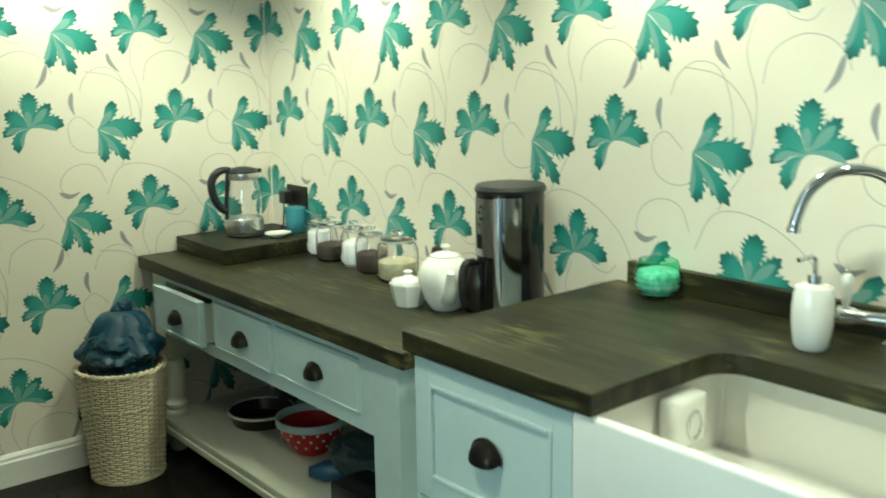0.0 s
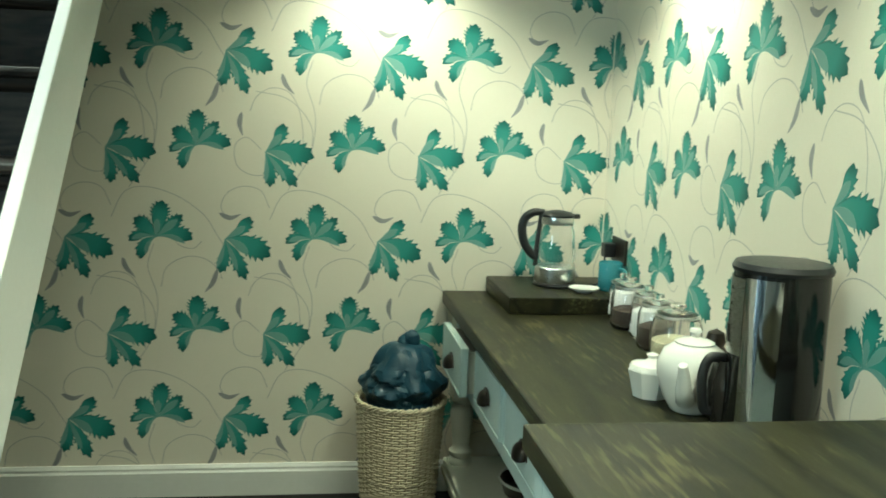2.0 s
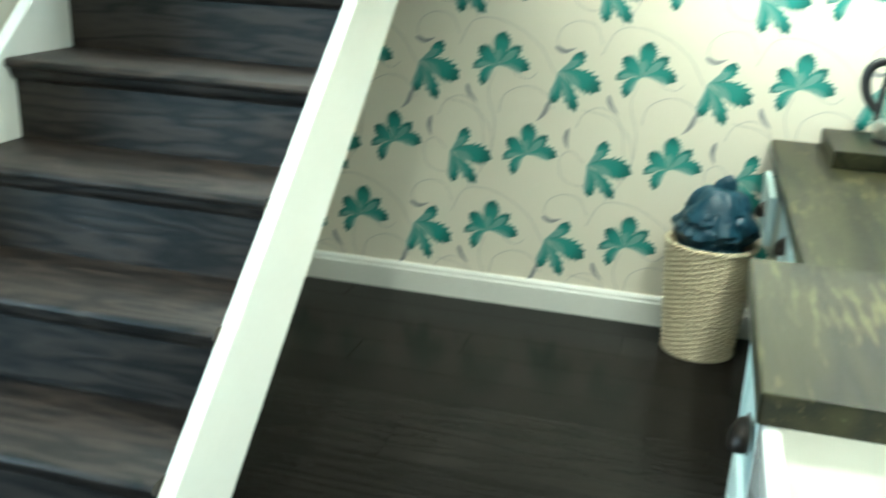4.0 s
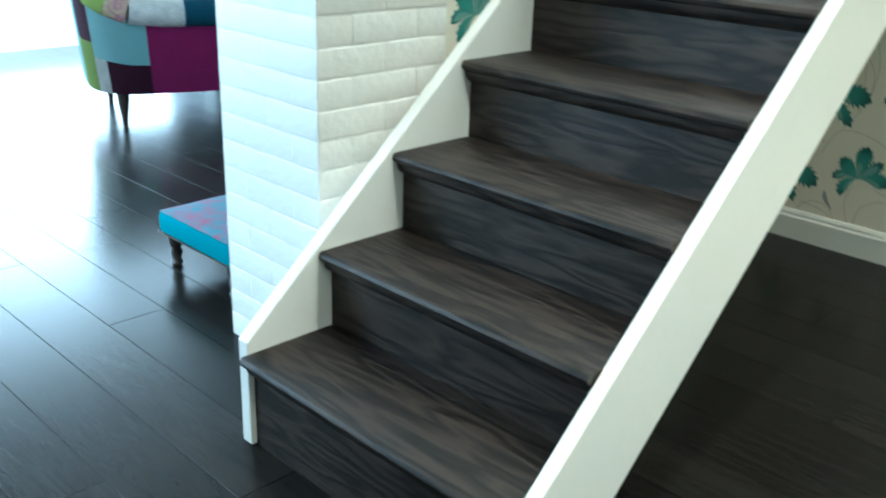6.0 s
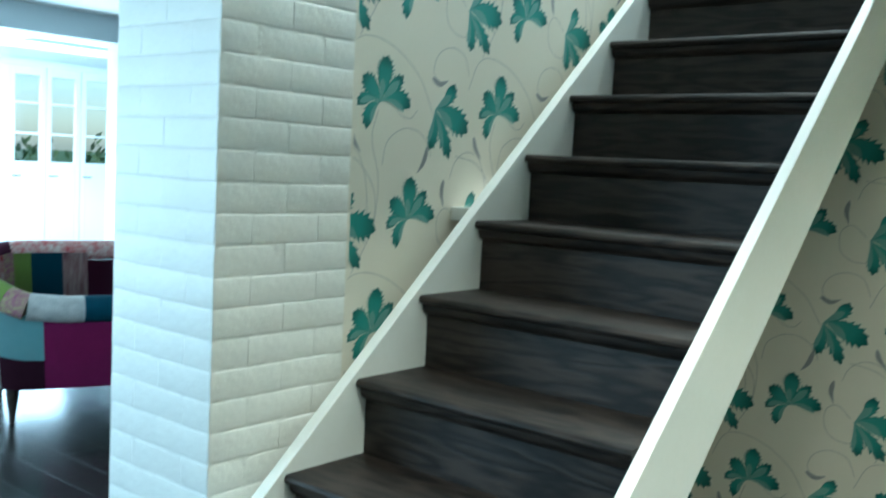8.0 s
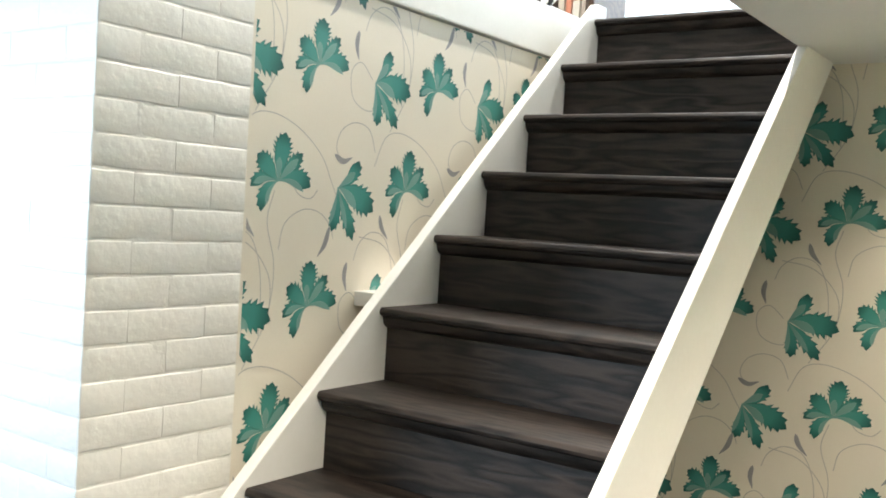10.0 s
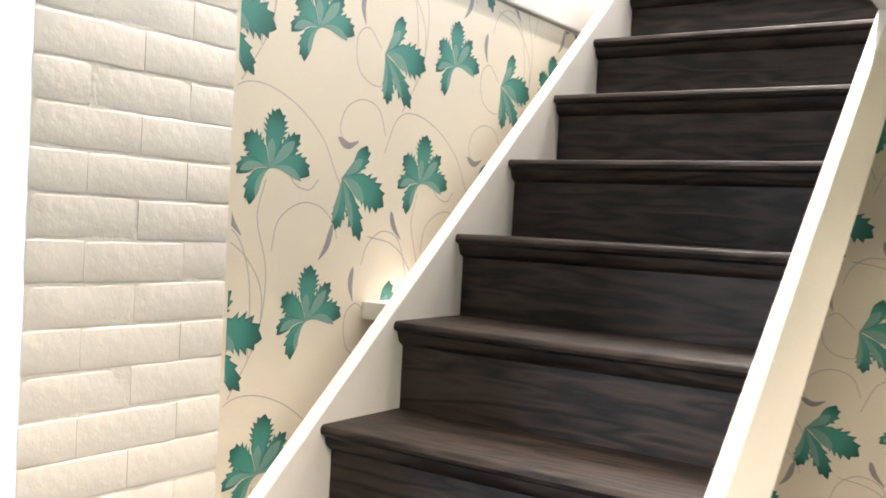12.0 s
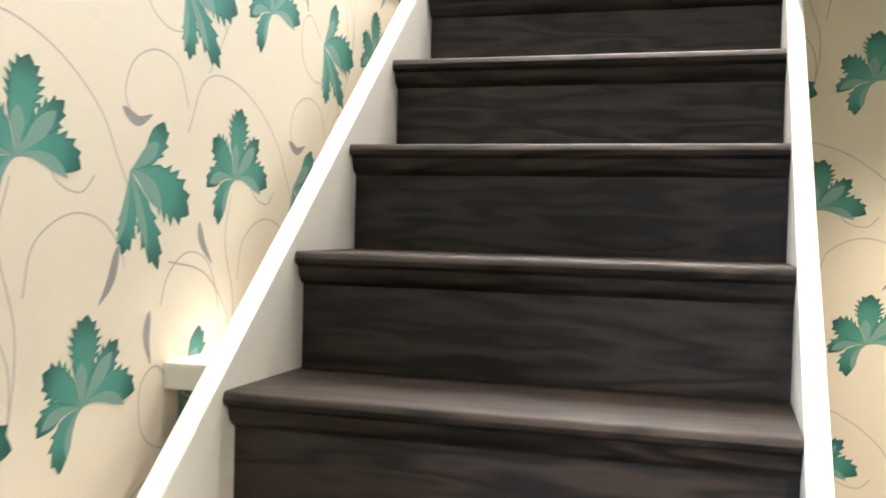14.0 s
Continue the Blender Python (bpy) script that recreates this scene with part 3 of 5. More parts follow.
right = [(-2.436, 0.002), (-2.436, 0.205), (-0.362, CEIL - 0.003), (-0.040, CEIL - 0.003), (-2.300, 0.002)]
part("string", extruded(right, "x", ST_R, ST_R + 0.032, bevel=0.004), WHITE, stair, "white painted closed string", at=S_AT)

# small white ledge between the wall and the string, with its light
ledge = thing("wall_ledge", (WALL_W + 0.04, -1.17, 1.25), "small white box ledge beside the stairs", "ledge")
part("box", boxes((WALL_W, ST_L - 0.037, -1.255, -1.10, 1.255, 1.297), bevel=0.003), WHITE, ledge, at=(WALL_W + 0.04, -1.17, 1.25))
lamp("ledge_glow", "POINT", pose(WALL_W + 0.055, -1.10, 1.335), 0.035, (1.0, 0.93, 0.82), soft=0.012)

# ---- kitchen: side table with drawers ----
T_AT = (0.105, -0.84, 0)
table = thing("side_table", T_AT, "duck egg painted farmhouse side table with a dark waxed top", "side table")
TX0, TX1, TY0, TY1, TZ = -0.200, WALL_E - 0.003, -1.640, -0.010, 0.760
part("tabletop", boxes((TX0, TX1, TY0, TY1, TZ - 0.045, TZ), bevel=0.005), WORKTOP, table, "dark waxed wooden top", at=T_AT)
FX = TX0 + 0.035
part("apron", boxes((FX, FX + 0.02, -1.46, -0.11, 0.482, 0.522), (FX, FX + 0.02, -1.46, -0.11, 0.685, 0.7145), (FX, FX + 0.02, -0.172, -0.11, 0.522, 0.685),
                    (FX, FX + 0.02, -0.562, -0.543, 0.522, 0.685), (FX, FX + 0.02, -0.957, -0.938, 0.522, 0.685), (FX, FX + 0.02, -1.46, -1.402, 0.522, 0.685)), DUCKEGG, table, at=T_AT)
part("side_panel", boxes((FX + 0.06, TX1 - 0.10, TY0 + 0.075, TY0 + 0.095, 0.13, 0.7145)), CREAM, table, at=T_AT)
part("side_panel", boxes((FX + 0.02, TX1 - 0.02, TY1 - 0.055, TY1 - 0.035, 0.482, 0.7145)), DUCKEGG, table, at=T_AT)
part("back_panel", boxes((TX1 - 0.02, TX1 - 0.004, TY0 + 0.10, TY1 - 0.04, 0.482, 0.7145)), DUCKEGG, table, at=T_AT)


def cup_pull(x, y, z, w=0.078, h=0.036, d=0.026):
    """A half-dome cup pull facing -x, open below, with a thin flange."""
    bm = bmesh.new()
    rings = [[bm.verts.new((x - 0.002 - d * math.sin(v) * math.sin(u) ** 0.7, y + w / 2 * math.cos(u), z - h / 2 + h * math.cos(v) * math.sin(u) ** 0.8)) for u in [math.pi * (0.01 + 0.98 * k / 16) for k in range(17)]] for v in [math.pi / 2 * 1.12 * i / 8 for i in range(9)]]
    for r0, r1 in zip(rings, rings[1:]):
        for k in range(16):
            bm.faces.new((r0[k], r0[k + 1], r1[k + 1], r1[k]))
    bmesh.ops.solidify(bm, geom=bm.faces[:], thickness=0.0025)
    flange = [(y + (w / 2 + 0.006) * math.cos(u), z - h / 2 + (h + 0.006) * math.sin(u) ** 0.8) for u in [math.pi * k / 16 for k in range(17)]]
    return extruded(flange, "x", x - 0.003, x, bm)


for y0, y1, out in ((-0.543, -0.172, 0.050), (-0.938, -0.562, 0.010), (-1.402, -0.957, 0.004)):
    fx = FX - out
    dr = part("drawer", boxes((fx, fx + 0.022, y0 + 0.003, y1 - 0.003, 0.525, 0.682), bevel=0.003), DUCKEGG, table, at=T_AT)
    for r in ((fx - 0.003, fx, y0 + 0.003, y0 + 0.011, 0.525, 0.682), (fx - 0.003, fx, y1 - 0.011, y1 - 0.003, 0.525, 0.682), (fx - 0.003, fx, y0 + 0.0112, y1 - 0.0112, 0.525, 0.533), (fx - 0.003, fx, y0 + 0.0112, y1 - 0.0112, 0.674, 0.682)):
        part("beading", boxes(r, bevel=0.0012), DUCKEGG, dr, at=T_AT)
    box_part = boxes((fx + 0.022, 0.30, y0 + 0.02, y0 + 0.032, 0.532, 0.665), (fx + 0.022, 0.30, y1 - 0.032, y1 - 0.02, 0.532, 0.665), (fx + 0.022, 0.30, y0 + 0.032, y1 - 0.032, 0.532, 0.542))
    part("drawer_box", box_part, CREAM, dr, at=T_AT)
    part("cup_handle", cup_pull(fx - 0.0005, (y0 + y1) / 2, 0.598), IRON, dr, "dark bronze cup handle", smooth=50, at=T_AT)

LEGP = [(0.0, 0.140), (0.040, 0.140), (0.043, 0.150), (0.040, 0.162), (0.034, 0.168), (0.041, 0.178), (0.041, 0.190), (0.031, 0.200), (0.029, 0.215), (0.034, 0.25), (0.040, 0.30), (0.042, 0.33), (0.038, 0.352), (0.030, 0.364), (0.040, 0.374), (0.040, 0.386), (0.0, 0.386)]
for lx in (FX + 0.040, TX1 - 0.06):
    bm = turned(LEGP, 28, (lx, -0.095, 0))
    box(bm, lx - 0.042, lx + 0.042, -0.137, -0.053, 0.385, 0.7145, 0.004)
    turned([(0.0, 0.0), (0.026, 0.0), (0.036, 0.02), (0.040, 0.050), (0.034, 0.075), (0.028, 0.088), (0.0, 0.088)], 24, (lx, -0.095, 0), bm)
    part("leg", bm, CREAM, table, "turned painted leg", smooth=40, at=T_AT)
    part("leg", boxes((lx - 0.043, lx + 0.043, -1.578, -1.462, 0.0, 0.7145), bevel=0.004), DUCKEGG, table, "square painted leg", at=T_AT)
part("shelf", boxes((FX - 0.012, TX1 - 0.02, -1.458, TY1 - 0.02, 0.112, 0.1395), (FX - 0.020, FX + 0.010, -1.456, TY1 - 0.022, 0.088, 0.113), bevel=0.006), CREAM, table, at=T_AT)

# ---- kitchen: sink unit ----
C_AT = (0.06, -2.05, 0)
WZ = 0.886
cab = thing("drawer_cabinet", C_AT, "pale grey blue painted kitchen base cabinet with a framed drawer", "cabinet")
CX0, CY0, CY1 = -0.315, -2.310, -1.833
part("body", boxes((CX0 + 0.02, WALL_E - 0.02, CY0, CY1, 0.10, WZ - 0.045), (CX0 + 0.07, WALL_E - 0.02, CY0, CY1, 0.0, 0.10)), DUCKEGG, cab, at=C_AT)


def framed(name, parent, at, x, y0, y1, z0, z1):
    """A framed and beaded front facing -x: a sunk panel with stiles, rails and beading under it."""
    front = part(name, boxes((x + 0.006, x + 0.0195, y0 + 0.04, y1 - 0.04, z0 + 0.04, z1 - 0.04)), DUCKEGG, parent, at=at)
    for label, r in (("stile", (x, x + 0.0195, y0, y0 + 0.05, z0, z1)), ("stile", (x, x + 0.0195, y1 - 0.05, y1, z0, z1)), ("rail", (x, x + 0.0195, y0 + 0.0502, y1 - 0.0502, z0, z0 + 0.05)), ("rail", (x, x + 0.0195, y0 + 0.0502, y1 - 0.0502, z1 - 0.05, z1))):
        part(label, boxes(r, bevel=0.002), DUCKEGG, front, at=at)
    for r in ((x - 0.004, x + 0.008, y0 + 0.05, y0 + 0.060, z0 + 0.05, z1 - 0.05), (x - 0.004, x + 0.008, y1 - 0.060, y1 - 0.05, z0 + 0.05, z1 - 0.05), (x - 0.004, x + 0.008, y0 + 0.0602, y1 - 0.0602, z0 + 0.05, z0 + 0.060), (x - 0.004, x + 0.008, y0 + 0.0602, y1 - 0.0602, z1 - 0.060, z1 - 0.05)):
        part("beading", boxes(r, bevel=0.003), DUCKEGG, front, at=at)
    return front


for z0, z1 in ((0.507, 0.828), (0.262, 0.502), (0.105, 0.257)):
    dr = framed("drawer", cab, C_AT, CX0, CY0 + 0.004, CY1 - 0.004, z0, z1)
    part("cup_handle", cup_pull(CX0 - 0.001, (CY0 + CY1) / 2, (z0 + z1) / 2 + 0.012, 0.080, 0.040, 0.028), IRON, dr, "dark bronze cup handle", smooth=50, at=C_AT)

cab2 = thing("sink_cabinet", (0.06, -2.62, 0), "pale painted base cabinet under the sink", "cabinet")
part("body", boxes((CX0 + 0.02, WALL_E - 0.02, -2.99, CY0 - 0.003, 0.10, 0.62), (CX0 + 0.07, WALL_E - 0.02, -2.99, CY0 - 0.003, 0.0, 0.10)), DUCKEGG, cab2, at=(0.06, -2.62, 0))
for y0, y1 in ((-2.648, -2.317), (-2.986, -2.652)):
    d = framed("door", cab2, (0.06, -2.62, 0), CX0, y0, y1, 0.11, 0.61)
    part("cup_handle", cup_pull(CX0 - 0.001, (y0 + y1) / 2, 0.57), IRON, d, "dark bronze cup handle", smooth=50, at=(0.06, -2.62, 0))
end_panel = thing("end_panel", (0.06, -3.02, 0), "pale painted end panel of the sink unit", "panel")
part("panel", boxes((CX0, WALL_E - 0.02, -3.020, -2.994, 0.0, WZ - 0.045), bevel=0.003), DUCKEGG, end_panel, at=(0.06, -3.02, 0))

# continuous worktop with the cut-out round the sink
R = 0.07
inner = [(0.063 - R + R * math.sin(a), -2.368 - R + R * math.cos(a)) for a in [math.pi / 2 * k / 6 for k in range(7)]]
outline = [(-0.337, -1.820), (-0.337, -2.368), *inner, (0.063, -2.95), (-0.337, -2.95), (-0.337, -3.03), (WALL_E - 0.003, -3.03), (WALL_E - 0.003, -1.820)]
worktop = thing("worktop", (0.06, -2.6, WZ - 0.045), "dark waxed wooden worktop cut round the sink", "worktop")
part("slab", extruded(outline, "z", WZ - 0.0448, WZ, bevel=0.004), WORKTOP, worktop, at=(0.06, -2.6, WZ - 0.045))
part("upstand", boxes((WALL_E - 0.030, WALL_E - 0.003, -3.03, -1.875, WZ + 0.0005, WZ + 0.062), bevel=0.003), WORKTOP, worktop, at=(0.06, -2.6, WZ - 0.045))

# butler sink
K_AT = (-0.05, -2.62, 0.62)
sink = thing("butler_sink", K_AT, "white glazed ceramic butler sink set below the worktop", "sink")
SX0, SX1, SY0, SY1, SZ0, SZ1 = -0.329, 0.135, -2.988, -2.315, 0.622, 0.8408
bm = boxes((SX0, SX1, SY0, SY1, SZ0, SZ1))
bm.faces.ensure_lookup_table()
rim = [f for f in bm.faces if f.normal.z > 0.9]
bmesh.ops.inset_region(bm, faces=rim, thickness=0.034)
hollow = bmesh.ops.extrude_face_region(bm, geom=rim)
bmesh.ops.translate(bm, verts=[v for v in hollow["geom"] if isinstance(v, bmesh.types.BMVert)], vec=(0, 0, 0.036 + SZ0 - SZ1))
bmesh.ops.delete(bm, geom=rim, context="FACES_ONLY")
bmesh.ops.bevel(bm, geom=bm.edges[:], offset=0.010, segments=3, profile=0.6, affect="EDGES")
part("basin", bm, CERAMIC, sink, smooth=40, at=K_AT)
part("overflow", boxes((-0.125, -0.015, SY1 - 0.080, SY1 - 0.034, 0.715, 0.826), bevel=0.018), CERAMIC, sink, "moulded overflow weir", smooth=60, at=K_AT)
part("waste", turned([(0.0, 0.0), (0.045, 0.0), (0.045, 0.006), (0.03, 0.004), (0.0, 0.002)], 24, (-0.06, -2.62, SZ0 + 0.0355)), CHROME, sink, "chrome waste ring", smooth=40, at=K_AT)
part("overflow_ring", tube([(-0.065 + 0.022 * math.cos(2 * math.pi * k / 16), SY1 - 0.081, 0.765 + 0.028 * math.sin(2 * math.pi * k / 16)) for k in range(16)], 0.004, 6, close=True), CHROME, sink, "chrome ring", smooth=60, at=K_AT)

# swan-neck tap
P_AT = (0.318, -2.600, WZ)
tap = thing("mixer_tap", P_AT, "chrome swan neck mixer tap with white lever", "tap")
part("body", turned([(0.0, 0.0005), (0.030, 0.0005), (0.030, 0.010), (0.020, 0.018), (0.018, 0.05), (0.026, 0.065), (0.026, 0.095), (0.018, 0.108), (0.014, 0.13), (0.0, 0.13)], 28), CHROME, tap, smooth=40)
neck = smooth_curve([(0, 0, 0.12), (0, 0, 0.22), (-0.005, 0.010, 0.30), (-0.035, 0.04, 0.350), (-0.085, 0.098, 0.358), (-0.125, 0.138, 0.32), (-0.142, 0.155, 0.26), (-0.144, 0.157, 0.235)], 6)
part("spout", tube(neck, 0.0125, 14, radii=[0.0125 if i < len(neck) - 4 else 0.0145 for i in range(len(neck))]), CHROME, tap, smooth=60)
part("arm", tube([(0, 0.0, 0.055), (-0.015, 0.05, 0.055), (-0.022, 0.075, 0.055), (-0.024, 0.080, 0.055), (-0.033, 0.112, 0.055), (-0.035, 0.116, 0.055)], 0.016, 16, radii=[0.014, 0.014, 0.015, 0.019, 0.019, 0.012]), CHROME, tap, smooth=60)
part("lever", turned([(0.0, 0.0), (0.007, 0.0), (0.007, 0.008), (0.009, 0.012), (0.012, 0.045), (0.0125, 0.06), (0.009, 0.072), (0.0, 0.075)], 20, (-0.029, 0.098, 0.070)), CERAMIC, tap, "white ceramic lever", smooth=50)
part("lever_tip", turned([(0.0, 0.0), (0.006, 0.0), (0.007, 0.004), (0.003, 0.009), (0.0, 0.010)], 16, (-0.029, 0.098, 0.1452)), CHROME, tap, "chrome tip", smooth=50)

# soap dispenser
soap = thing("soap_dispenser", (0.196, -2.482, WZ), "white ceramic soap dispenser with chrome pump", "soap dispenser")
part("bottle", turned([(0.0, 0.0005), (0.030, 0.0005), (0.036, 0.01), (0.041, 0.05), (0.042, 0.08), (0.040, 0.11), (0.036, 0.128), (0.020, 0.134), (0.0, 0.134)], 32), CERAMIC, soap, smooth=50)
part("pump", tube([(0, 0, 0.134), (0, 0, 0.152)], 0.014, 16), CHROME, soap, smooth=40)
part("nozzle", tube([(0, 0, 0.15), (0, 0, 0.185), (-0.01, 0.003, 0.190), (-0.045, 0.012, 0.186)], 0.005, 10), CHROME, soap, smooth=60)

# green crackle bowl
bowl = thing("green_glass_bowl", (0.310, -2.012, WZ), "round green crackle glass tealight bowl", "bowl")
outer = [(0.0, 0.0005), (0.028, 0.0005), (0.045, 0.012), (0.056, 0.035), (0.058, 0.055), (0.053, 0.080), (0.047, 0.094)]
part("glass", turned(outer + [(r - 0.004, z + (0.004 if i else 0)) for i, (r, z) in enumerate(reversed(outer[1:]))] + [(0.0, 0.006)], 36), GREENGLASS, bowl, smooth=60).visible_shadow = False
part("glass_gravel", turned([(0.0, 0.008), (0.036, 0.010), (0.049, 0.028), (0.0533, 0.046), (0.0525, 0.058), (0.048, 0.068), (0.03, 0.073), (0.0, 0.070)], 20), mat("green_glass_chips", (0.10, 0.33, 0.23), 0.25, other=(0.62, 0.74, 0.66), scale=70, amount=0.9, bump=1.0, bump_scale=160), bowl, smooth=20)

# ---- on the side table ----
KB = (0.155, -0.20, TZ)
plinth = thing("wooden_plinth", KB, "dark stained square wooden board on the table", "board")
part("slab", boxes((-0.042, WALL_E - 0.006, -0.402, -0.008, TZ + 0.0005, TZ + 0.055), bevel=0.004), WORKTOP, plinth, at=KB)
PZ = TZ + 0.0552
kettle = thing("glass_kettle", (0.165, -0.178, PZ), "glass electric kettle with black handle and steel base", "kettle")
part("base", turned([(0.0, 0.0005), (0.074, 0.0005), (0.076, 0.008), (0.073, 0.014), (0.0, 0.014)], 36), BLACKP, kettle, smooth=40)
part("band", turned([(0.070, 0.015), (0.072, 0.02), (0.070, 0.066), (0.066, 0.070), (0.0, 0.070), (0.0, 0.0152), (0.070, 0.015)], 36), STEEL, kettle, "brushed steel band", smooth=40)
part("jug", turned([(0.067, 0.0705), (0.066, 0.12), (0.060, 0.19), (0.054, 0.215), (0.051, 0.215), (0.057, 0.19), (0.063, 0.12), (0.064, 0.0705)], 40), CLEAR, kettle, "clear glass jug", smooth=60).visible_shadow = False
part("collar", turned([(0.055, 0.2155), (0.057, 0.22), (0.055, 0.240), (0.0, 0.240), (0.0, 0.2155), (0.055, 0.2155)], 36), STEEL, kettle, smooth=40)
lid = turned([(0.055, 0.2405), (0.057, 0.246), (0.048, 0.256), (0.02, 0.262), (0.0, 0.263)], 36)
extruded([(0.045, -0.014), (0.078, -0.006), (0.078, 0.006), (0.045, 0.014)], "z", 0.235, 0.250, lid)
part("lid", lid, BLACKP, kettle, smooth=40)
hp = smooth_curve([(-0.045, 0.010, 0.252), (-0.080, 0.017, 0.252), (-0.108, 0.023, 0.232), (-0.118, 0.025, 0.195), (-0.108, 0.023, 0.145), (-0.085, 0.018, 0.110), (-0.068, 0.014, 0.095)], 6)
part("back_strip", tube([(-0.067, 0.014, 0.066), (-0.066, 0.014, 0.12), (-0.060, 0.013, 0.19), (-0.054, 0.012, 0.246)], 0.009, 10), BLACKP, kettle, "black plastic back strip", smooth=60)
part("handle", tube(hp, 0.012, 12, radii=[0.016 - 0.004 * abs(2 * i / (len(hp) - 1) - 1) ** 2 for i in range(len(hp))]), BLACKP, kettle, "black plastic handle", smooth=60)
saucer = thing("small_saucer", (0.236, -0.300, PZ), "small white dish on the wooden board", "dish")
part("dish", turned([(0.0, 0.0005), (0.028, 0.0005), (0.034, 0.006), (0.052, 0.014), (0.053, 0.017), (0.033, 0.010), (0.0, 0.007)], 32, squash=0.9), CERAMIC, saucer, smooth=50)
mug = thing("turquoise_mug", (0.338, -0.262, PZ), "plain turquoise glazed ceramic mug", "mug")
part("cup", turned([(0.0, 0.0005), (0.036, 0.0005), (0.040, 0.008), (0.041, 0.095), (0.039, 0.098), (0.037, 0.095), (0.036, 0.012), (0.0, 0.010)], 32), TURQ, mug, smooth=40)
part("ear", tube(smooth_curve([(0.02, -0.034, 0.08), (0.028, -0.062, 0.078), (0.03, -0.068, 0.05), (0.026, -0.055, 0.024), (0.02, -0.036, 0.02)], 5), 0.006, 8), TURQ, mug, smooth=60)
sock = thing("wall_socket", (WALL_E, -0.20, 0.945), "dark bronze double wall socket with a plug", "socket")
part("plate", boxes((WALL_E - 0.009, WALL_E - 0.0005, -0.275, -0.130, 0.900, 0.988), bevel=0.003), IRON, sock, at=(WALL_E, -0.20, 0.945))
part("plug", boxes((WALL_E - 0.050, WALL_E - 0.0095, -0.180, -0.135, 0.915, 0.965), bevel=0.006), BLACKP, sock, "black plug", at=(WALL_E, -0.20, 0.945))
part("cord", tube(smooth_curve([(WALL_E - 0.04, -0.158, 0.915), (WALL_E - 0.045, -0.16, 0.87), (0.32, -0.18, PZ + 0.006), (0.24, -0.19, PZ + 0.004)], 6), 0.0035, 8), BLACKP, sock, "black cord", smooth=60, at=(WALL_E, -0.20, 0.945))


def jar(y, x, r, h, content, label, fill=0.7, waist=True):
    j = thing("glass_jar", (x, y, TZ), label, "jar", "storage jars on the side table")
    out = [(0.0, 0.0005), (r * 0.86, 0.0005), (r * 0.97, 0.010), (r, h * 0.35), (r * 0.98, h * 0.62), (r * 0.86, h * 0.74), (r * 0.74, h * 0.78), (r * 0.76, h * 0.80)]
    part("body", turned(out + [(max(q - 0.0035, 0), z + (0.004 if i else 0.0)) for i, (q, z) in enumerate(reversed(out[1:]))] + [(0.0, 0.006)], 32), CLEAR, j, "clear glass body", smooth=60).visible_shadow = False
    part("contents", turned([(0.0, 0.007), (r * 0.82, 0.008), (r * 0.93, 0.02), (r * 0.90, h * fill * 0.9), (r * 0.6, h * fill), (0.0, h * fill * 0.97)], 24), content, j, smooth=40)
    cap = [(0.0, h * 0.80), (r * 0.80, h * 0.802), (r * 0.82, h * 0.825), (r * 0.55, h * 0.87), (r * 0.22, h * 0.885), (r * 0.20, h * 0.90), (r * 0.34, h * 0.94), (r * 0.30, h * 0.985), (0.0, h)]
    part("lid", turned(cap, 28), CLEAR, j, "clear glass lid with a knob", smooth=50).visible_shadow = False
    part("seal", tube([(r * 0.79 * math.cos(2 * math.pi * k / 24), r * 0.79 * math.sin(2 * math.pi * k / 24), h * 0.795) for k in range(24)], 0.0035, 6, close=True), STEEL, j, smooth=60)


jar(-0.455, 0.318, 0.045, 0.150, STRIPE, "glass jar of paper sticks with a glass lid", 0.62)
jar(-0.575, 0.298, 0.058, 0.160, COFFEE, "glass jar of ground coffee with a glass lid", 0.40)
jar(-0.705, 0.305, 0.048, 0.160, STRIPE, "glass jar of striped sachets with a glass lid", 0.55)
jar(-0.835, 0.285, 0.054, 0.160, COFFEE, "glass jar of dark biscuits with a glass lid", 0.45)
jar(-0.990, 0.280, 0.070, 0.165, TEALEAF, "wide glass jar of wrapped sweets with a glass lid", 0.42)
pot = thing("white_teapot", (0.166, -1.370, TZ), "plain white glazed ceramic teapot", "teapot")
pot.matrix_basis = pose(0.160, -1.378, TZ, 0, 0, 24)
pot.scale = (0.95, 0.95, 0.90)
part("body", turned([(0.0, 0.0005), (0.045, 0.0005), (0.050, 0.006), (0.066, 0.035), (0.083, 0.09), (0.084, 0.12), (0.070, 0.155), (0.046, 0.172), (0.0, 0.174)], 40), CERAMIC, pot, smooth=50)
part("lid", turned([(0.046, 0.1725), (0.047, 0.176), (0.03, 0.184), (0.010, 0.188), (0.009, 0.194), (0.016, 0.202), (0.012, 0.210), (0.0, 0.212)], 32), CERAMIC, pot, smooth=50)
part("spout", tube(smooth_curve([(-0.055, -0.035, 0.045), (-0.085, -0.055, 0.075), (-0.098, -0.064, 0.115), (-0.112, -0.072, 0.148)], 5), 0.014, 12, radii=[0.024 - 0.0009 * k for k in range(16)]), CERAMIC, pot, smooth=60)
part("handle", tube(smooth_curve([(0.06, 0.04, 0.145), (0.105, 0.065, 0.15), (0.122, 0.076, 0.11), (0.105, 0.066, 0.06), (0.06, 0.04, 0.05)], 6), 0.008, 10), CERAMIC, pot, smooth=60)
sug = thing("sugar_bowl", (0.106, -1.272, TZ), "small white faceted ceramic sugar bowl with a lid", "sugar bowl")
sug.scale = (1.15, 1.15, 1.05)
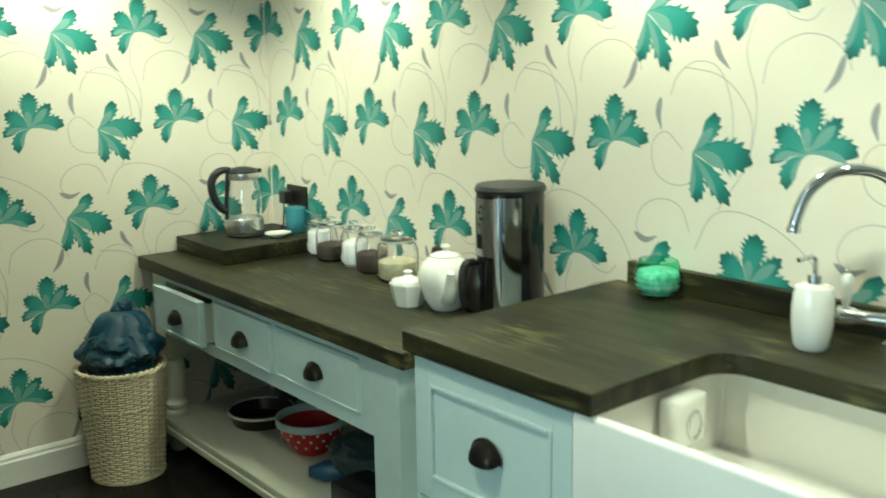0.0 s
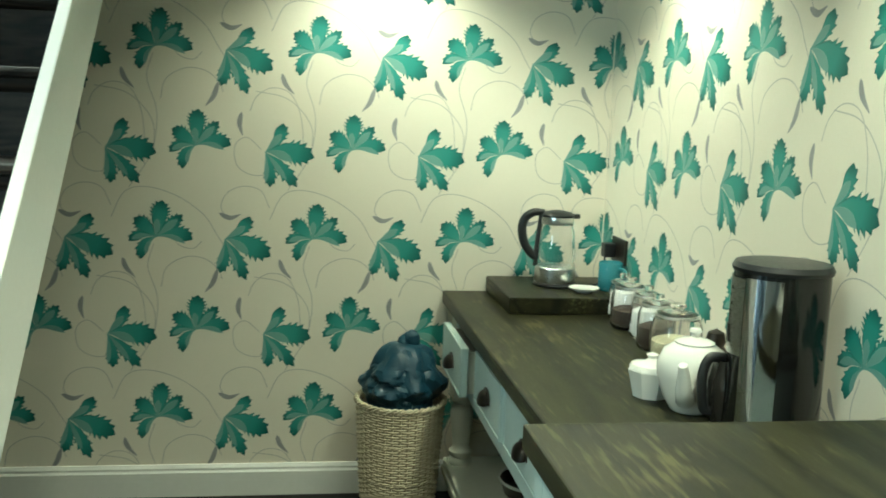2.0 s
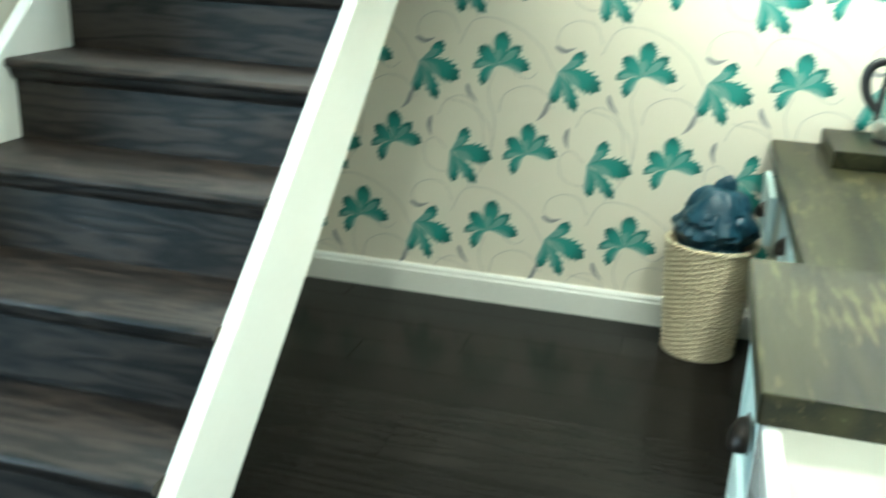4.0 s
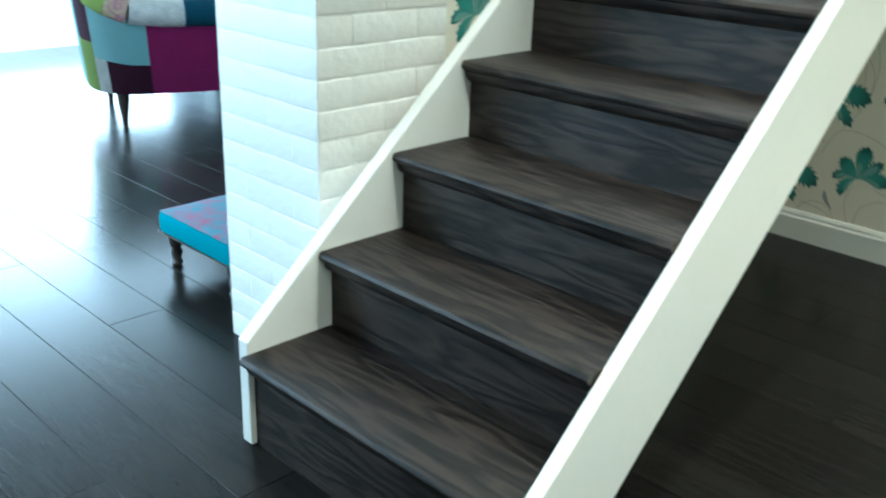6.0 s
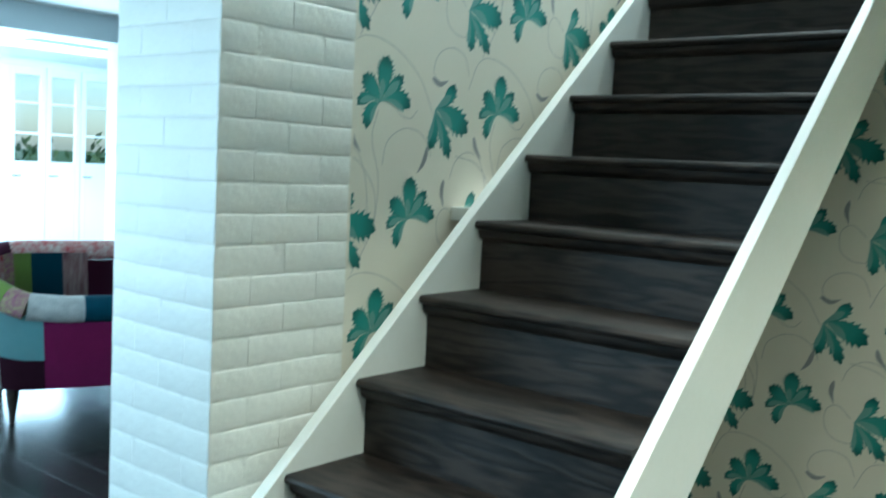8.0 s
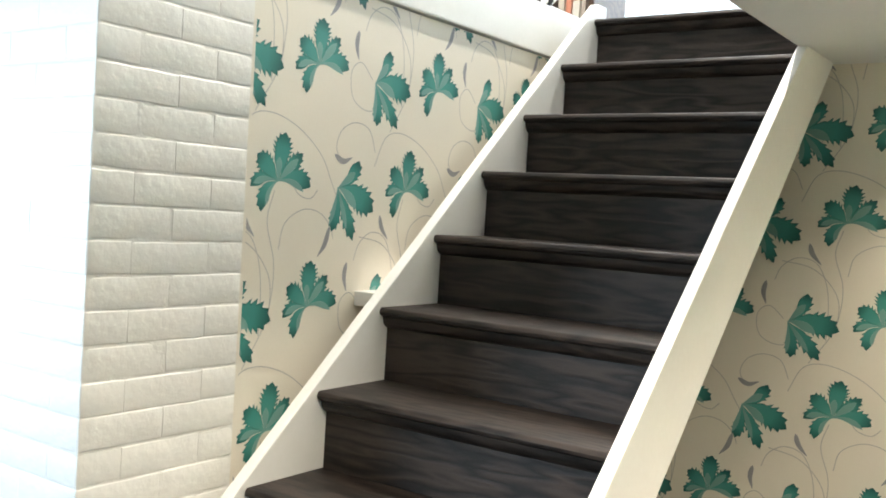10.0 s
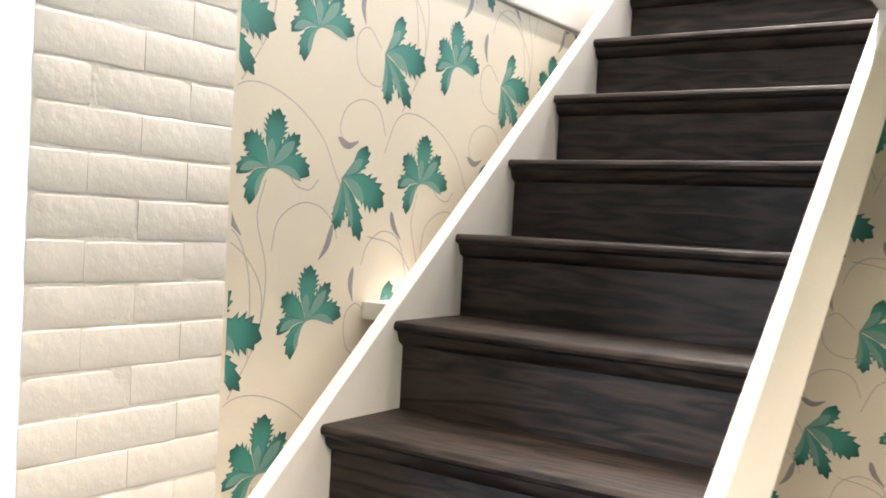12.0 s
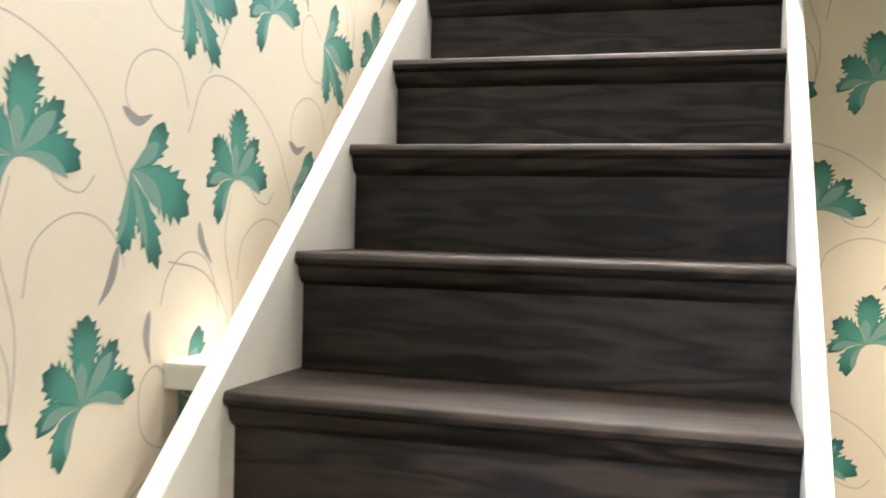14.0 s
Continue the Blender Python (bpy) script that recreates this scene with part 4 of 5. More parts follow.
part("bowl", turned([(0.0, 0.0005), (0.036, 0.0005), (0.050, 0.062), (0.048, 0.066), (0.0, 0.066)], 8), CERAMIC, sug)
part("lid", turned([(0.046, 0.0665), (0.042, 0.074), (0.014, 0.082), (0.008, 0.088), (0.013, 0.096), (0.0, 0.102)], 16), CERAMIC, sug, smooth=40)
mill = thing("pepper_pot", (0.31, -1.165, TZ), "small dark ornamental pot with a knobbed top", "pot")
part("body", turned([(0.0, 0.0005), (0.030, 0.0005), (0.040, 0.03), (0.036, 0.075), (0.022, 0.095), (0.026, 0.105), (0.020, 0.128), (0.0, 0.138)], 20), IRON, mill, smooth=40)

# coffee machine: steel column with black casing and a jug
cm = thing("coffee_machine", (0.272, -1.530, TZ), "tall black and polished steel filter coffee machine", "coffee machine")
cm.scale = (1.0, 1.0, 1.05)
part("casing", turned([(0.0, 0.0005), (0.098, 0.0005), (0.100, 0.008), (0.098, 0.330), (0.0, 0.330)], 48, squash=0.92), GLOSSBLACK, cm, smooth=40)
def skin(a0, a1, z0, z1, r=0.1015):
    bm = bmesh.new()
    n = 14
    arc = [(r * math.cos(a), 0.924 * r * math.sin(a)) for a in [radians(a0 + (a1 - a0) * k / n) for k in range(n + 1)]]
    rows = [[bm.verts.new((x, y, z)) for x, y in arc] for z in (z0, z1)]
    for k in range(n):
        bm.faces.new((rows[0][k], rows[0][k + 1], rows[1][k + 1], rows[1][k]))
    bmesh.ops.solidify(bm, geom=bm.faces[:], thickness=0.0025)
    return bm


part("steel_front", skin(200, 246, 0.012, 0.322), CHROME, cm, "polished steel front", smooth=40)
part("control_panel", skin(140, 199, 0.165, 0.318), STEEL, cm, "brushed panel with a water gauge", smooth=40)
part("gauge", skin(160, 176, 0.185, 0.222, 0.1035), BLACKP, cm, smooth=40)
for k in range(4):
    part("gauge_mark", skin(166 + 5 * (k % 2), 172 + 5 * (k % 2), 0.245 + 0.016 * k, 0.252 + 0.016 * k, 0.1033), BLACKP, cm)
part("top", turned([(0.0, 0.3305), (0.102, 0.3305), (0.104, 0.338), (0.098, 0.348), (0.0, 0.352)], 48, squash=0.92), BLACKP, cm, smooth=40)
jugp = part("jug", turned([(0.0, 0.004), (0.055, 0.004), (0.062, 0.02), (0.064, 0.09), (0.050, 0.135), (0.0, 0.137)], 28, (-0.048, 0.062, 0)), mat("smoked_glass_jug", (0.02, 0.018, 0.016), 0.06, other=(0.03, 0.027, 0.022), scale=5), cm, "dark glass jug", smooth=50)
part("jug_handle", tube(smooth_curve([(-0.085, 0.06, 0.14), (-0.118, 0.058, 0.138), (-0.132, 0.056, 0.10), (-0.124, 0.057, 0.035), (-0.10, 0.06, 0.025)], 6), 0.011, 10), BLACKP, jugp, "black jug handle", smooth=60)

# ---- under the side table ----
SHZ = 0.140
pan = thing("cake_tin", (0.085, -0.375, SHZ), "dark shallow round tin with a pale rim", "tin")
part("pan", turned([(0.0, 0.0005), (0.105, 0.0005), (0.12, 0.045), (0.124, 0.048), (0.118, 0.048), (0.102, 0.008), (0.0, 0.006)], 36), IRON, pan, smooth=40)
part("rim", tube([(0.122 * math.cos(2 * math.pi * k / 36), 0.122 * math.sin(2 * math.pi * k / 36), 0.048) for k in range(36)], 0.005, 6, close=True), CERAMIC, pan, "pale enamel rim", smooth=60)
rb = thing("red_mixing_bowl", (0.080, -0.740, SHZ), "red mixing bowl with white dots and pale rim", "bowl")
rb.scale = (0.9, 0.9, 0.86)
part("bowl", turned([(0.0, 0.0005), (0.06, 0.0005), (0.065, 0.01), (0.11, 0.06), (0.132, 0.12), (0.126, 0.12), (0.10, 0.06), (0.0, 0.015)], 40), RED, rb, smooth=50)
part("rim", turned([(0.1325, 0.1205), (0.137, 0.124), (0.137, 0.150), (0.132, 0.152), (0.128, 0.1205), (0.1325, 0.1205)], 40), DUCKEGG, rb, smooth=50)
for ring, (r, z) in enumerate(((0.104, 0.052), (0.121, 0.084), (0.131, 0.112))):
    for k in range(16):
        a = 2 * math.pi * (k + 0.5 * (ring % 2)) / 16
        dot = turned([(0.0, 0.0), (0.0065, 0.0), (0.0, 0.0012)], 8)
        bmesh.ops.transform(dot, verts=dot.verts, matrix=Matrix.Translation((r * math.cos(a), r * math.sin(a), z)) @ Euler((0, radians(118 - 8 * ring) - math.pi / 2 * 0, a)).to_matrix().to_4x4())
        part("dot", dot, CERAMIC, rb)


def crumpled(size, at, seed, squash=(1, 1, 1)):
    bm = bmesh.new()
    bmesh.ops.create_icosphere(bm, subdivisions=4, radius=1.0)
    for v in bm.verts:
        p = v.co * 1.6 + Vector((seed, seed * 0.7, 0))
        f = 1 + 0.16 * noise.noise(p) + 0.13 * abs(noise.noise(p * 2.3)) + 0.05 * noise.noise(p * 5)
        v.co = Vector((v.co.x * size * squash[0] * f + at[0], v.co.y * size * squash[1] * f + at[1], v.co.z * size * squash[2] * f + at[2]))
    return bm


BAGM = mat("grey_green_carrier_bag", (0.055, 0.085, 0.085), 0.35, other=(0.022, 0.034, 0.042), scale=9, amount=0.8, bump=0.4, bump_scale=40)
bag = thing("carrier_bag", (0.10, -1.03, SHZ), "crumpled grey green plastic bag on the shelf", "bag")
part("bag", crumpled(0.105, (0, 0, 0.072), 3.0, (1.0, 1.15, 0.66)), BAGM, bag, smooth=22)
blu = thing("blue_bottle", (-0.045, -0.95, SHZ), "blue plastic bottle lying on the shelf", "bottle")
part("bottle", tube([(-0.02, 0.0, 0.036), (0.02, -0.03, 0.036), (0.10, -0.09, 0.036), (0.12, -0.105, 0.036)], 0.034, 14, radii=[0.016, 0.035, 0.035, 0.02]), mat("blue_plastic", (0.02, 0.06, 0.13), 0.3, other=(0.03, 0.09, 0.17), scale=10), blu, smooth=50)
blk = thing("dark_case", (0.0, -1.19, SHZ), "dark box lying on the shelf", "box")
part("case", boxes((-0.09, 0.12, -0.08, 0.08, 0.0005, 0.07), bevel=0.012), BLACKP, blk, smooth=50)
pan2 = thing("dark_tray", (0.27, -0.30, SHZ), "dark baking tray leaning at the back of the shelf", "tray")
tray = boxes((-0.14, 0.14, -0.012, 0.006, 0.0, 0.22), (-0.15, 0.15, -0.02, 0.008, 0.215, 0.228), (-0.15, -0.138, -0.02, 0.008, 0.0, 0.22), (0.138, 0.15, -0.02, 0.008, 0.0, 0.22), bevel=0.003)
bmesh.ops.rotate(tray, verts=tray.verts, cent=(0, 0, 0), matrix=Euler((radians(-18), 0, radians(50))).to_matrix())
bmesh.ops.translate(tray, verts=tray.verts, vec=(0, 0, 0.0035))
part("tray", tray, IRON, pan2)

# ---- wicker bin ----
bx, by = -0.358, -0.172
bask = thing("wicker_basket", (bx, by, 0), "pale round wicker basket holding a navy bin liner", "basket")
wv = bmesh.new()
N, ROWS, HB = 34, 44, 0.42
for i in range(ROWS):
    z = 0.012 + (HB - 0.024) * i / (ROWS - 1)
    r0 = 0.118 + 0.026 * (z / HB) ** 0.8
    pts = []
    for k in range(N * 2):
        a = math.pi * k / N
        r = r0 + 0.0036 * math.cos(math.pi * (k / 2.0 + i))
        pts.append((r * math.cos(a), r * math.sin(a), z))
    tube(pts, 0.0044, 5, wv, close=True)
part("weave", wv, WICKER, bask, smooth=60)
for k in range(N):
    a = 2 * math.pi * k / N
    part("stake", tube([((0.117 + 0.026 * t ** 0.8) * math.cos(a), (0.117 + 0.026 * t ** 0.8) * math.sin(a), 0.004 + (HB - 0.004) * t) for t in (0, 0.25, 0.5, 0.75, 1)], 0.0045, 6), WICKER, bask)
for z, r, t in ((0.006, 0.119, 0.009), (0.145, 0.130, 0.007), (0.285, 0.138, 0.007), (HB, 0.146, 0.011)):
    bm = bmesh.new()
    for ph in (0, math.pi):
        tube([((r + 0.5 * t * math.cos(20 * a + ph)) * math.cos(a), (r + 0.5 * t * math.cos(20 * a + ph)) * math.sin(a), z + 0.5 * t * math.sin(20 * a + ph)) for a in [2 * math.pi * k / 140 for k in range(140)]], t * 0.55, 5, bm, close=True)
    part("plaited_band", bm, WICKER, bask, smooth=60)
part("base", turned([(0.0, 0.003), (0.116, 0.003), (0.116, 0.010), (0.0, 0.010)], 32), WICKER, bask)
bask.scale = (1.04, 1.04, 0.97)
liner = thing("bin_liner", (bx, by, 0.0105), "navy blue plastic bin liner knotted at the top", "bin liner")
liner.scale = (1.04, 1.04, 0.97)
bl = bmesh.new()
bmesh.ops.create_icosphere(bl, subdivisions=5, radius=1.0)
for v in bl.verts:
    d = v.co.normalized()
    rho = max(math.hypot(d.x, d.y), 0.001)
    if d.z < 0:
        v.co = (0.108 * d.x, 0.108 * d.y, 0.415 + 0.40 * d.z)
    else:
        q = Vector((d.x / rho, d.y / rho, d.z * 1.6)) * 1.3 + Vector((4.1, 2.3, 0.7))
        crease = abs(noise.noise(q)) * 0.30 + abs(noise.noise(q * 2.3)) * 0.16 + abs(noise.noise(q * 5.1)) * 0.06
        wide = (0.108 + 0.028 * min(1, d.z * 4)) * rho ** (-0.45 * min(1, d.z * 3)) * (0.88 + crease)
        tall = 0.165 * d.z + 0.034 * max(0, d.z - 0.8) / 0.2
        v.co = (wide * d.x + 0.012 * d.z, wide * d.y, 0.415 + tall * (1 + 0.12 * noise.noise(d * 1.5)))
part("liner", bl, NAVY, liner, smooth=16)
part("knot", crumpled(0.040, (0.015, 0.005, 0.606), 8.0, (0.8, 0.6, 1.0)), NAVY, liner, smooth=60)
part("tied_end", crumpled(0.030, (0.030, -0.006, 0.628), 12.0, (0.9, 0.5, 1.1)), NAVY, liner, smooth=22)

# red corner of a dust pan under the stairs
dp = thing("red_dustpan", (-1.605, -1.62, 0), "red plastic dustpan under the stairs", "dustpan")
part("pan", boxes((-0.16, 0.05, -0.09, 0.09, 0.001, 0.006), (-0.16, 0.05, -0.09, -0.082, 0.006, 0.05), (-0.16, 0.05, 0.082, 0.09, 0.006, 0.05), (-0.16, -0.152, -0.082, 0.082, 0.006, 0.05), bevel=0.001), RED, dp)

# ---- downlight fittings ----
# the fitting at (-1.0, -2.15) only goes with the added pier lamp
for px, py in DOWNLIGHTS:
    dl = thing("downlight", (px, py, CEIL), "round white recessed ceiling downlight", "downlight", "kitchen downlights")
    part("bezel", turned([(0.032, -0.001), (0.045, -0.002), (0.045, -0.006), (0.036, -0.009), (0.032, -0.007), (0.032, -0.001)], 32), WHITE, dl, smooth=40)
    part("lens", turned([(0.0, -0.003), (0.031, -0.003), (0.031, -0.0015), (0.0, -0.0015)], 24), EMIT_WARM, dl, "lit lens")

# ---- living room ----
PLUM = mat("plum_wool", (0.045, 0.012, 0.025), 0.95, scale=30, bump=0.5, bump_scale=300, spec=0.15)
MAGENTA = mat("magenta_wool", (0.26, 0.022, 0.12), 0.95, other=(0.20, 0.018, 0.09), scale=20, bump=0.5, bump_scale=300, spec=0.15)
AQUA = mat("pale_aqua_wool", (0.28, 0.44, 0.44), 0.95, other=(0.22, 0.38, 0.40), scale=20, bump=0.5, bump_scale=300, spec=0.15)
LIME = mat("olive_green_wool", (0.20, 0.26, 0.06), 0.95, scale=20, bump=0.5, bump_scale=300, spec=0.15)
KNIT = mat("cream_cable_knit", (0.55, 0.52, 0.48), 0.95, other=(0.32, 0.30, 0.28), scale=22, amount=0.9, bump=1.0, bump_scale=120, spec=0.15)
TEALW = mat("dark_teal_wool", (0.012, 0.05, 0.075), 0.95, scale=20, bump=0.5, bump_scale=300, spec=0.15)
FLORAL = mat("red_cream_floral", (0.50, 0.44, 0.38), 0.9, other=(0.30, 0.03, 0.04), scale=24, amount=1.0, detail=40, bump=0.3, spec=0.15)
MIXED = mat("mixed_tweed_print", (0.38, 0.36, 0.16), 0.95, other=(0.25, 0.06, 0.16), scale=32, amount=1.0, detail=60, bump=0.5, spec=0.15)
STRIPED = mat("maroon_striped_wool", (0.12, 0.02, 0.035), 0.95, other=(0.45, 0.35, 0.30), scale=24, amount=0.9, stretch=(0.1, 1, 0.1), spec=0.15)
TURQF = mat("turquoise_velvet", (0.015, 0.22, 0.28), 0.85, other=(0.015, 0.17, 0.23), scale=20, bump=0.3, spec=0.2)
TURQP = mat("turquoise_floral_tapestry", (0.035, 0.24, 0.29), 0.9, other=(0.28, 0.11, 0.17), scale=26, amount=1.0, detail=34, bump=0.4, spec=0.15)
DARKLEG = wood("dark_turned_leg", (0.012, 0.008, 0.006), (0.04, 0.025, 0.016), 0.3)

chair = thing("patchwork_armchair", (-5.30, -0.81, 0), "patchwork upholstered tub armchair in plum, magenta, aqua and olive", "armchair", turn=-20)


def tub(a, h, inset=0.0):
    """Outside of the tub: a from 0 (front of the near arm) round the back to 1, h from 0 (bottom) to 1 (top)."""
    ang = math.pi * a
    r = 0.45 + 0.05 * h - inset
    s = 0.62
    x, y = r * math.copysign(abs(math.cos(ang)) ** s, math.cos(ang)), -r * abs(math.sin(ang)) ** s
    if a < 0.12:
        y += 0.36 * (1 - a / 0.12)
    if a > 0.88:
        y += 0.36 * (a - 0.88) / 0.12
    top = 0.60 + 0.11 * min(1, max(0, (a - 0.08) / 0.26)) + 0.10 * min(1, max(0, (a - 0.40) / 0.50))
    return Vector((x, y, 0.19 + (top - 0.19) * h))


def patch(a0, a1, h0, h1, material, inset=0.0, flip=False):
    bm = bmesh.new()
    n = 8
    grid = [[bm.verts.new(tub(a0 + (a1 - a0) * i / n, h0 + (h1 - h0) * j / n, inset)) for j in range(n + 1)] for i in range(n + 1)]
    for i in range(n):
        for j in range(n):
            q = (grid[i][j], grid[i + 1][j], grid[i + 1][j + 1], grid[i][j + 1])
            bm.faces.new(q if flip else q[::-1])
    bmesh.ops.solidify(bm, geom=bm.faces[:], thickness=0.03)
    part("patch", bm, material, chair, smooth=50)


cloth = [PLUM, MAGENTA, AQUA, LIME, KNIT, TEALW, FLORAL, MIXED, STRIPED]
for a0, a1, h0, h1, m in ((0.0, 0.10, 0.0, 0.9, MAGENTA), (0.10, 0.24, 0.0, 0.36, PLUM), (0.24, 0.32, 0.0, 0.36, KNIT), (0.10, 0.32, 0.36, 0.9, AQUA), (0.32, 0.46, 0.0, 0.5, LIME), (0.32, 0.46, 0.5, 1.0, PLUM),
                          (0.46, 0.60, 0.0, 1.0, AQUA), (0.60, 0.76, 0.0, 0.5, MAGENTA), (0.60, 0.76, 0.5, 1.0, TEALW), (0.76, 1.0, 0.0, 0.9, PLUM)):
    patch(a0, a1, h0, h1, m)
for a0, a1, m in ((0.20, 0.34, PLUM), (0.34, 0.46, STRIPED), (0.46, 0.55, PLUM), (0.55, 0.61, MIXED), (0.61, 0.68, LIME), (0.68, 0.75, TEALW), (0.75, 0.81, FLORAL), (0.81, 0.87, MIXED), (0.87, 0.90, LIME), (0.90, 0.94, TEALW), (0.94, 0.97, STRIPED)):
    patch(a0, a1, 0.35, 1.0, m, 0.09, True)


def roll(a0, a1, material):
    pts = [tub(a0 + (a1 - a0) * k / 10, 1.0, 0.035) for k in range(11)]
    part("arm_roll", tube(pts, 0.07 if a1 < 0.35 else 0.058, 16), material, chair, smooth=60)


for a0, a1, m in ((0.0, 0.06, TEALW), (0.06, 0.12, KNIT), (0.12, 0.20, MIXED), (0.20, 0.30, LIME), (0.30, 0.44, STRIPED), (0.44, 0.55, PLUM), (0.55, 0.61, MIXED), (0.61, 0.68, LIME), (0.68, 0.78, FLORAL), (0.78, 0.88, PLUM), (0.88, 1.0, FLORAL)):
    roll(a0, a1, m)
part("seat", boxes((-0.32, 0.32, -0.32, 0.44, 0.20, 0.44), bevel=0.04), TEALW, chair, smooth=50)
for lx, ly in ((0.33, -0.30), (-0.33, -0.30), (0.33, 0.36), (-0.33, 0.36)):
    part("leg", turned([(0.0, 0.001), (0.014, 0.001), (0.018, 0.05), (0.030, 0.13), (0.034, 0.195), (0.0, 0.195)], 16, (lx, ly, 0)), DARKLEG, chair, "dark tapered leg", smooth=50)

stool = thing("footstool", (-3.045, -1.825, 0), "turquoise tapestry footstool with dark turned legs", "footstool")
stool.scale = (1.22, 1.15, 1.08)
bm = boxes((-0.185, 0.185, -0.165, 0.165, 0.105, 0.185), bevel=0.02)
part("cushion_side", bm, TURQF, stool, smooth=50)
bm = bmesh.new()
g = [[bm.verts.new((-0.18 + 0.36 * i / 12, -0.16 + 0.32 * j / 12, 0.184 + 0.028 * (math.sin(math.pi * i / 12) * math.sin(math.pi * j / 12)) ** 0.5)) for j in range(13)] for i in range(13)]
for i in range(12):
    for j in range(12):
        bm.faces.new((g[i][j], g[i + 1][j], g[i + 1][j + 1], g[i][j + 1]))
part("cushion_top", bm, TURQP, stool, "flower patterned tapestry top", smooth=60)
for k in range(26):
    part("stud", turned([(0.0, -0.004), (0.0055, -0.002), (0.004, 0.003), (0.0, 0.004)], 8, (-0.17 + 0.34 * k / 25, -0.166, 0.118)), IRON, stool, smooth=60)
for lx, ly in ((-0.15, -0.13), (0.15, -0.13), (-0.15, 0.13), (0.15, 0.13)):
    part("leg", turned([(0.0, 0.001), (0.014, 0.001), (0.018, 0.012), (0.012, 0.022), (0.018, 0.045), (0.013, 0.062), (0.020, 0.075), (0.022, 0.106), (0.0, 0.106)], 16, (lx, ly, 0)), DARKLEG, stool, smooth=50)

TBL = mat("grey_white_table_paint", (0.50, 0.52, 0.54), 0.45, other=(0.40, 0.42, 0.44), scale=5, bump=0.1)
con = thing("console_table", (-7.20, -1.86, 0), "grey white painted table with turned legs and low shelf", "console table")
con.scale = (1.0, 1.0, 1.15)
part("top", boxes((-0.30, 0.30, -0.62, 0.62, 0.70, 0.735), bevel=0.006), TBL, con)
part("apron", boxes((-0.26, 0.26, -0.58, -0.56, 0.60, 0.70), (-0.26, 0.26, 0.56, 0.58, 0.60, 0.70), (-0.26, -0.24, -0.56, 0.56, 0.60, 0.70), (0.24, 0.26, -0.56, 0.56, 0.60, 0.70)), TBL, con)
part("shelf", boxes((-0.26, 0.26, -0.57, 0.57, 0.09, 0.12), bevel=0.004), TBL, con)
for lx in (-0.24, 0.24):
    for ly in (-0.55, 0.55):
        part("leg", turned([(0.0, 0.001), (0.028, 0.001), (0.036, 0.03), (0.032, 0.12), (0.022, 0.16), (0.032, 0.30), (0.030, 0.45), (0.022, 0.55), (0.035, 0.58), (0.036, 0.70), (0.0, 0.70)], 20, (lx, ly, 0)), TBL, con, smooth=50)
bsk = thing("storage_basket", (-7.20, -1.72, 0.1385), "dark woven storage basket on the table's shelf", "basket")
part("body", boxes((-0.18, 0.18, -0.22, 0.22, 0.0005, 0.26), bevel=0.02), mat("dark_woven_basket", (0.14, 0.13, 0.14), 0.8, scale=40, amount=0.9, bump=1.0, bump_scale=80), bsk)
wl = thing("wall_picture", (-6.198, 0.20, 1.19), "pink framed canvas on the living room wall", "picture")
part("canvas", boxes((0.0, 0.03, -0.14, 0.14, -0.16, 0.16), bevel=0.003), MAGENTA, wl)

# ---- garden room beyond the wide opening ----
PALEFLOOR = mat("pale_tile_floor", (0.68, 0.66, 0.62), 0.25, other=(0.60, 0.58, 0.54), scale=3, amount=0.6)
UPVC = mat("white_window_frame", (0.80, 0.80, 0.79), 0.3, other=(0.77, 0.77, 0.76), scale=4)
structure("floor_garden_room", boxes((-13.4, -7.6, -4.6, 4.6, -0.15, -0.006)), PALEFLOOR, "pale tiled garden room floor", "floor")
structure("wall_garden_room", boxes((-13.4, -13.25, -4.6, 2.66, -0.1, 2.75), (-13.4, -13.25, 4.24, 4.6, -0.1, 2.5), (-13.25, -7.75, 4.45, 4.6, -0.1, 0.6), (-13.25, -7.75, -4.6, -4.45, -0.1, 0.6)), UPVC, "low white garden room wall", "wall")
fr = boxes((-13.37, -13.28, 2.66, 4.24, 2.56, 2.75), (-13.25, -7.75, 4.47, 4.57, 2.35, 2.5), (-13.25, -7.75, -4.57, -4.47, 2.35, 2.5))
for xx in (-13.3, -11.0, -9.9, -8.8, -7.85):
    for yy in (4.48, -4.56):
        box(fr, xx, xx + 0.08, yy, yy + 0.08, 0.6, 2.35)
    box(fr, xx, xx + 0.07, -4.6, 4.6, 2.5, 2.58)
for yy in (-3.2, -1.6, 0.0, 1.6):
    box(fr, -13.4, -7.75, yy, yy + 0.06, 2.58, 2.66)
structure("window_garden_room", fr, UPVC, "white glazed garden room frame", "window")


